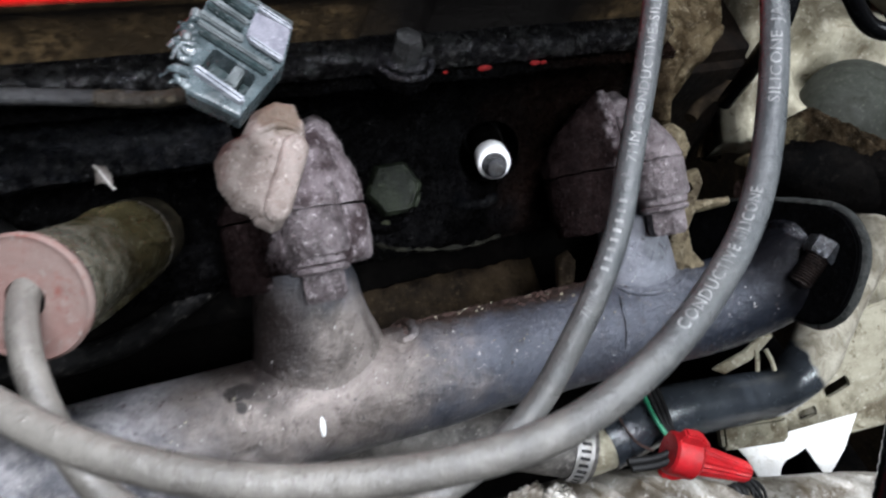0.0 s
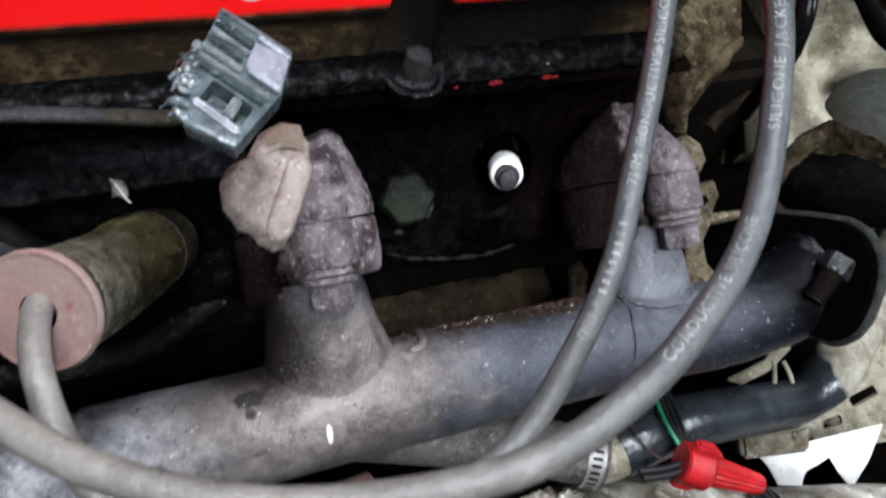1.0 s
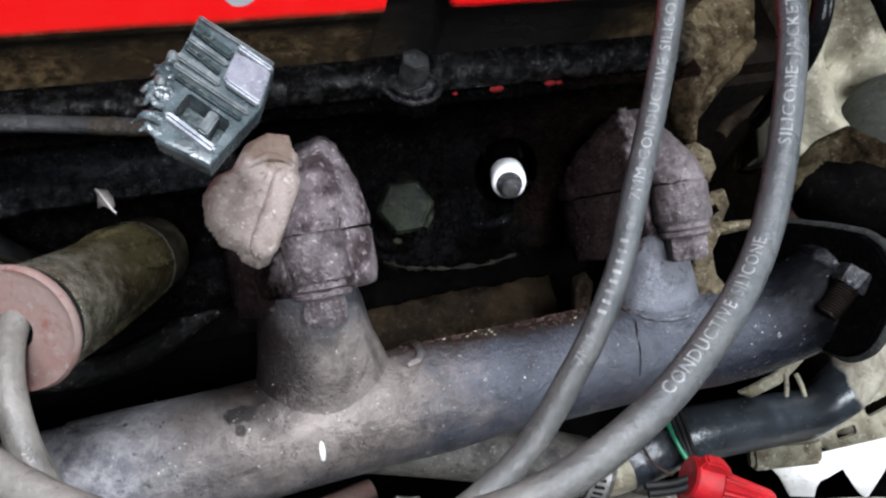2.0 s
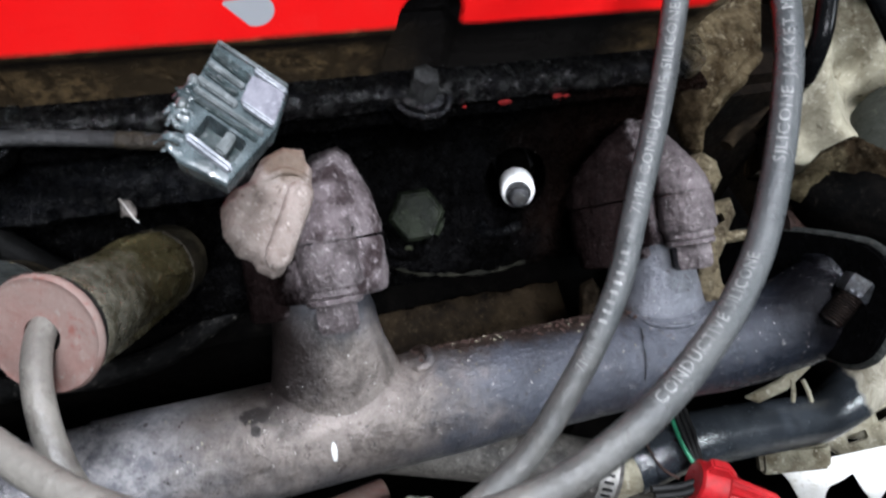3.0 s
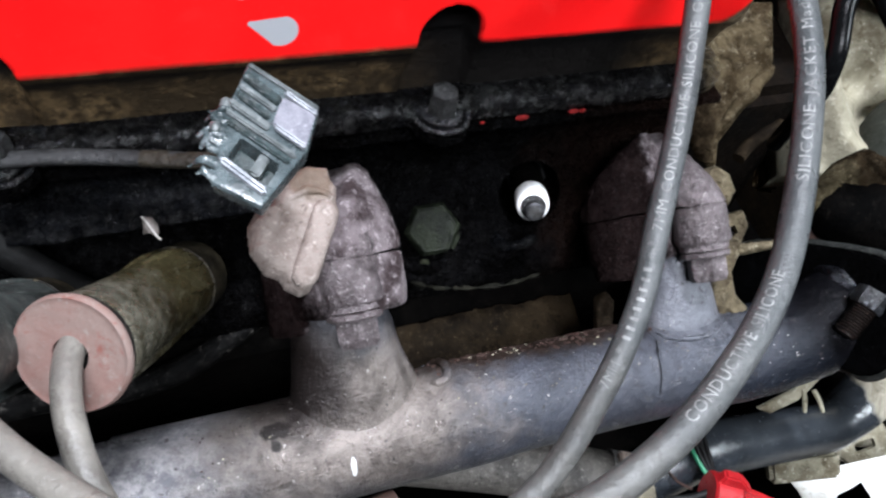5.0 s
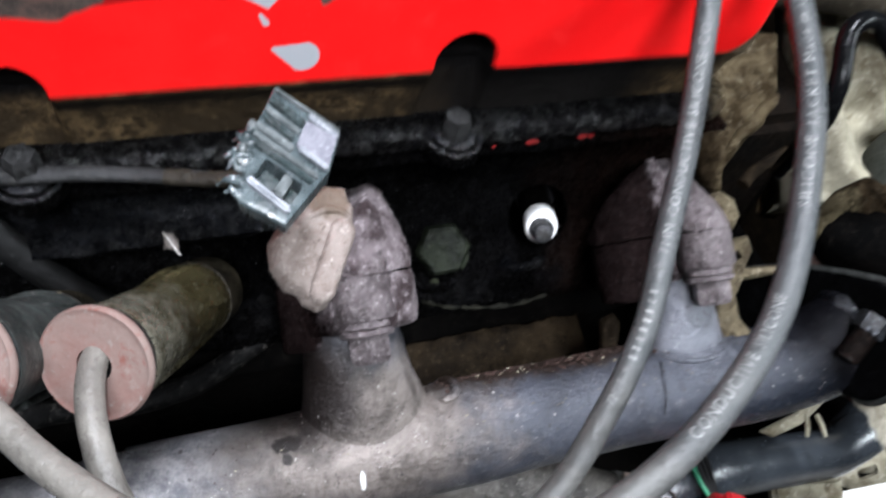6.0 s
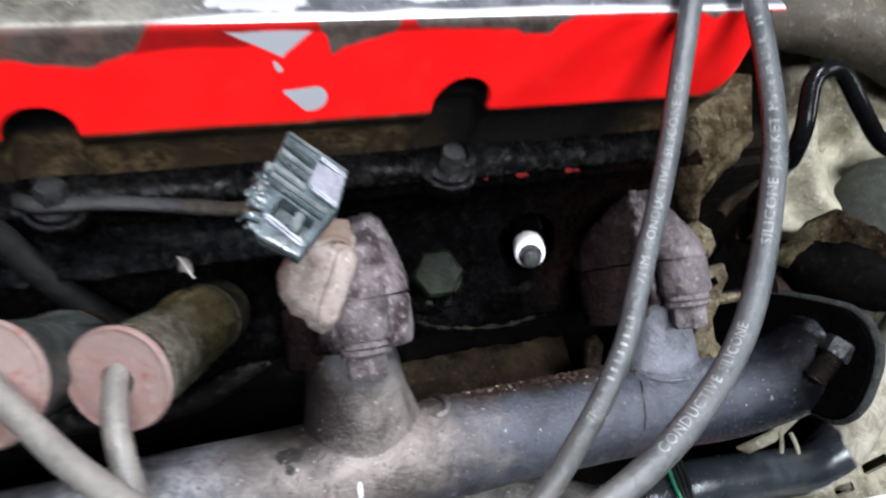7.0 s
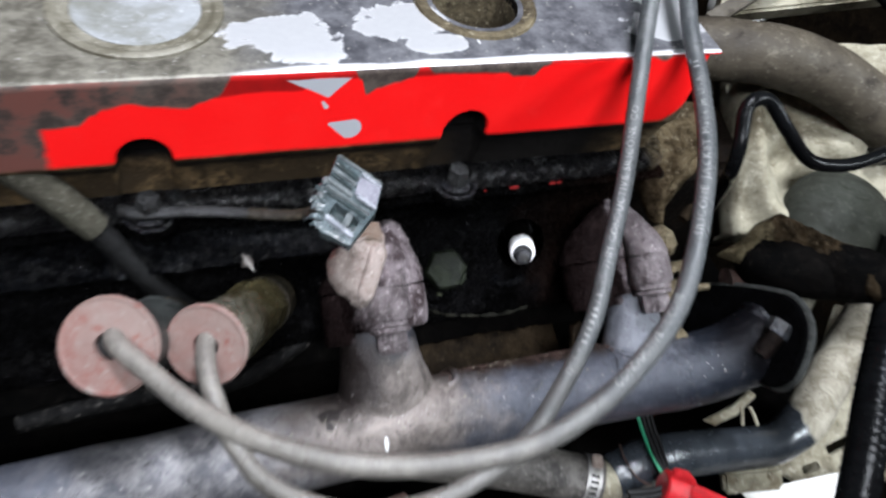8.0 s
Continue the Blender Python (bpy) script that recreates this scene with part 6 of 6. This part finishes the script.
for k, mat_ in enumerate((GREEN_WIRE, BLACK_WIRE, BLACK_WIRE, BLACK_WIRE)):
    d = Vector((0.0032 * k, 0.0004 * k, -0.0002 * k))
    pts = [Vector((0.1205, -0.0560, 0.7060)) + d, Vector((0.1200, -0.0660, 0.7040)) + d * 0.9, Vector((0.1188, -0.0790, 0.7035)) + d * 0.9, Vector((0.1195, -0.0890, 0.7030)) + d * 0.6, Vector((0.1210, -0.0985, 0.7035)) + d * 0.2]
    tagged(part("thin_wire", tube(pts, 0.0011, 10, 8), mat_), "green insulated wire running to the wire connector" if k == 0 else "black insulated wire running to the wire connector", "wire", "wires at the connector")
tagged(part("thin_wire", tube([(0.1045, -0.0690, 0.7000), (0.1045, -0.0790, 0.6985), (0.1075, -0.0890, 0.6970), (0.1120, -0.0960, 0.6990)], 0.0006, 8, 8), BROWN_RUST), "thin dark strand lying over the hose", "wire", "wires at the connector")
for k in range(2):
    tagged(part("thin_wire", tube([(0.1180, -0.1000 - 0.003 * k, 0.7040), (0.1080, -0.1000 - 0.0032 * k, 0.7030), (0.0950, -0.0975 - 0.0035 * k, 0.7020)], 0.0017, 10, 5), BLACK_WIRE), "black wire end pushed into the connector", "wire", "wires at the connector")

# ---- wrapped pipe, torn tin and panels below ----
bm = tube([(-0.02, -0.1010, 0.6080), (0.0823, -0.1000, 0.6180), (0.138, -0.1100, 0.6220), (0.198, -0.130, 0.6120), (0.296, -0.150, 0.596), (0.40, -0.18, 0.57)], lambda u: 0.026, 96, 60, rough=0.0)


def crease(v):
    """Sharp-ridged folds at three sizes, slanting round the pipe."""
    w = Vector((v.x + 0.35 * v.y, v.y, v.z))
    big = 1 - 2.2 * abs(noise.noise(Vector((w.x * 30, w.y * 20, w.z * 20))))
    mid = 1 - 2.2 * abs(noise.noise(w * 62 + Vector((7, 1, 3))))
    return big + 0.55 * mid


for v in bm.verts:
    v.co += Vector((0, -0.35, 0.9)) * 0.0052 * (crease(v.co) - 0.6)
tagged(part("wrapped_pipe", bm, FOIL, sharp=14), "pipe wrapped in crumpled dirty foil", "pipe")
bm = prism([(-0.0507, 0.0033), (-0.0435, -0.0053), (-0.0367, -0.0175), (-0.0207, -0.0181), (-0.0195, -0.012), (-0.0170, -0.0079), (-0.0100, -0.0045), (-0.0024, 0.0004), (0.0040, -0.010), (0.0091, -0.0163), (0.0125, -0.0185), (0.0146, -0.0176), (0.0247, -0.0018), (0.0342, 0.0221), (0.000, 0.0145)], 0.0012, facing(0.3025, -0.0988, 0.5802, 0), 0.0003)
tagged(part("torn_tin", bm, WHITE_TIN), "torn white-painted sheet metal shield", "sheet metal")
bm = prism([(-0.06, -0.03), (0.03, -0.03), (0.07, 0.03), (0.05, 0.10), (-0.01, 0.11)], 0.004, facing(0.390, -0.055, 0.560, 0), 0.0012)
tagged(part("splash_panel", roughen(bm, 0.001, 60, 2), DUST_PALE), "pale dusty pressed panel low in the bay", "panel")
SCRAP = facing(0.1707, -0.0706, 0.7202)
tagged(part("torn_strip", pillow([(-0.0161, -0.0071), (0.0, 0.0009), (0.0118, 0.0109), (0.0155, 0.0078), (0.0047, -0.0031), (-0.0093, -0.0099)], 0.0016, SCRAP, 0.001, 0.0006, 260, 0.0005), DUST_PALE), "torn pale strip of sheet metal", "sheet metal")
for x0, x1 in ((0.0062, 0.0071), (0.0112, 0.0158)):
    tagged(part("wire_stay", tube([SCRAP @ Vector((x0, 0.0015, 0.0012)), SCRAP @ Vector(((x0 + x1) / 2, -0.0035, 0.0018)), SCRAP @ Vector((x1, -0.0090, 0.0005))], 0.0011, 8, 4), DUST_PALE), "thin pale wire stay", "wire", "pale wire stays")

tagged(part("dusty_block", roughen(box(0.042, 0.016, 0.010, facing(0.2340, -0.0860, 0.6210, 6), 0.0025), 0.0004, 120), DUST_PALE), "dusty pale block under the coolant hose", "block")
bm = prism([(-0.050, -0.012), (-0.016, -0.034), (0.060, -0.018), (0.070, 0.074), (0.022, 0.060), (-0.010, 0.036), (-0.034, 0.020)], 0.004, facing(0.3460, -0.0700, 0.5800, 0), 0.0016)
shelf_plate = tagged(part("dusty_shelf", bm, DUST_PALE), "pale dusty pressed shelf with dark slots beside the hose", "panel")
carve(shelf_plate, [box(0.020, 0.008, 0.03, facing(0.3460, -0.0700, 0.5800, 0) @ pose(0.004, 0.006, 0, 0, 0, 28), 0.001), box(0.014, 0.007, 0.03, facing(0.3460, -0.0700, 0.5800, 0) @ pose(-0.018, -0.012, 0, 0, 0, 20), 0.001)])

strap = thing("frayed_strap", (0.200, -0.121, 0.640), "frayed black strap lying over the foil-wrapped pipe", "strap")
rng = random.Random(11)
for k in range(7):
    x, dx = 0.1860 + 0.0024 * k + rng.uniform(-0.0012, 0.0012), rng.uniform(-0.003, 0.006)
    part("strand", tube([(x - 0.003, -0.112, 0.6395), (x, -0.117 + rng.uniform(-0.002, 0.002), 0.6420), (x + dx * 0.5, -0.125, 0.6390), (x + dx, -0.134, 0.630)], lambda u: 0.0008 + 0.0004 * math.sin(4 * u), 7, 5, rough=0.0007, scale=300), BLACK_WIRE, strap)
tagged(part("foil_scrap", lumps([((-0.0028, -0.0588, 0.6205), (0.022, 0.008, 0.003), (35, 5, 10))], 0.0020, 120), FOIL), "crumpled pale scrap of foil low beside the block", "foil scrap")
tagged(part("dusty_red_hose", tube([(-0.0916, -0.0488, 0.5872), (-0.0416, -0.0448, 0.5992), (-0.0016, -0.0388, 0.5952)], 0.0095, 24, 10, rough=0.0006, scale=60), PINK), "faded dusty red hose low beside the block", "hose")

tagged(part("foil_scrap", lumps([((0.060, -0.0900, 0.6560), (0.014, 0.008, 0.004), (25, -10, 15)), ((0.0780, -0.0930, 0.6600), (0.010, 0.006, 0.004), (10, 20, -20))], 0.0034, 260), FOIL), "crumpled pale scrap of foil under the hose clamp", "foil scrap")

# ---- far side of the bay, beyond the radiator hose ----
tagged(part("wall_front_panel", roughen(box(0.02, 0.70, 0.56, pose(0.46, 0.20, 0.69, 0, -10, 0), 0.004), 0.003, 20, 3), DARK_DUST), "dark oily front panel of the engine bay", "panel", kind="structure")
cap = thing("filler_cap", (0.3082, 0.2075, 0.7877), "round bright white cap", "cap")
part("cap", revolve([(0.022, -0.02), (0.022, 0.0), (0.020, 0.003), (0.001, 0.004)], 32, facing(0.3082, 0.2075, 0.8077)), WHITE_TIN, cap)
shelf = thing("support_bracket", (0.30, 0.16, 0.80), "dusty grey pressed-steel support bracket", "bracket")
part("channel", prism([(-0.06, -0.008), (0.07, -0.014), (0.07, 0.006), (-0.05, 0.014)], 0.02, facing(0.305, 0.165, 0.835, 10), 0.002), DUST_PALE, shelf)
part("strut", prism([(-0.05, -0.004), (0.05, 0.010), (0.05, 0.018), (-0.05, 0.006)], 0.01, facing(0.270, 0.150, 0.850, 25), 0.001), RUBBER_DUSTY, shelf)
hose("bonnet_cable", [(0.30, 0.20, 0.93), (0.292, 0.150, 0.905), (0.310, 0.115, 0.880), (0.35, 0.09, 0.86)], 0.0055, RUBBER, "black cable looping by the front panel", "cable", 14)

# ---- grit on the manifold ----
rng = random.Random(5)
bm = bmesh.new()
for k in range(520):
    x = rng.uniform(-0.012, 0.085) if k < 440 else rng.uniform(-0.10, 0.11)
    a = rng.gauss(0.92, 0.20) if k < 450 else rng.uniform(-0.4, 0.7)
    r = rng.uniform(0.0002, 0.0009 if k < 440 else 0.0004)
    c = Vector((x, -0.0603 + 0.0196 * math.sin(a), 0.7665 + 0.0196 * math.cos(a)))
    for v in bmesh.ops.create_icosphere(bm, subdivisions=1, radius=r)["verts"]:
        v.co = Vector((v.co.x * rng.uniform(0.7, 1.6), v.co.y, v.co.z * 0.6)) + c
tagged(part("grit", bm, BROWN_RUST), "loose rusty grit lying on the manifold", "grit", kind="stuff")
bm = bmesh.new()
for k in range(80):
    x = rng.gauss(0.018, 0.026) if k < 40 else rng.uniform(-0.10, 0.11)
    a = rng.gauss(0.70, 0.22) if k < 40 else rng.uniform(-0.6, 0.6)
    c = Vector((x, -0.0603 + 0.0197 * math.sin(a), 0.7665 + 0.0197 * math.cos(a)))
    r = rng.uniform(0.0002, 0.0006 if k < 40 else 0.0004)
    for v in bmesh.ops.create_icosphere(bm, subdivisions=1, radius=r)["verts"]:
        v.co = Vector((v.co.x * rng.uniform(0.6, 1.8), v.co.y, v.co.z * 0.5)) + c
tagged(part("grit", bm, DUST_PALE), "loose pale crumbs of dirt lying on the manifold", "grit", kind="stuff")
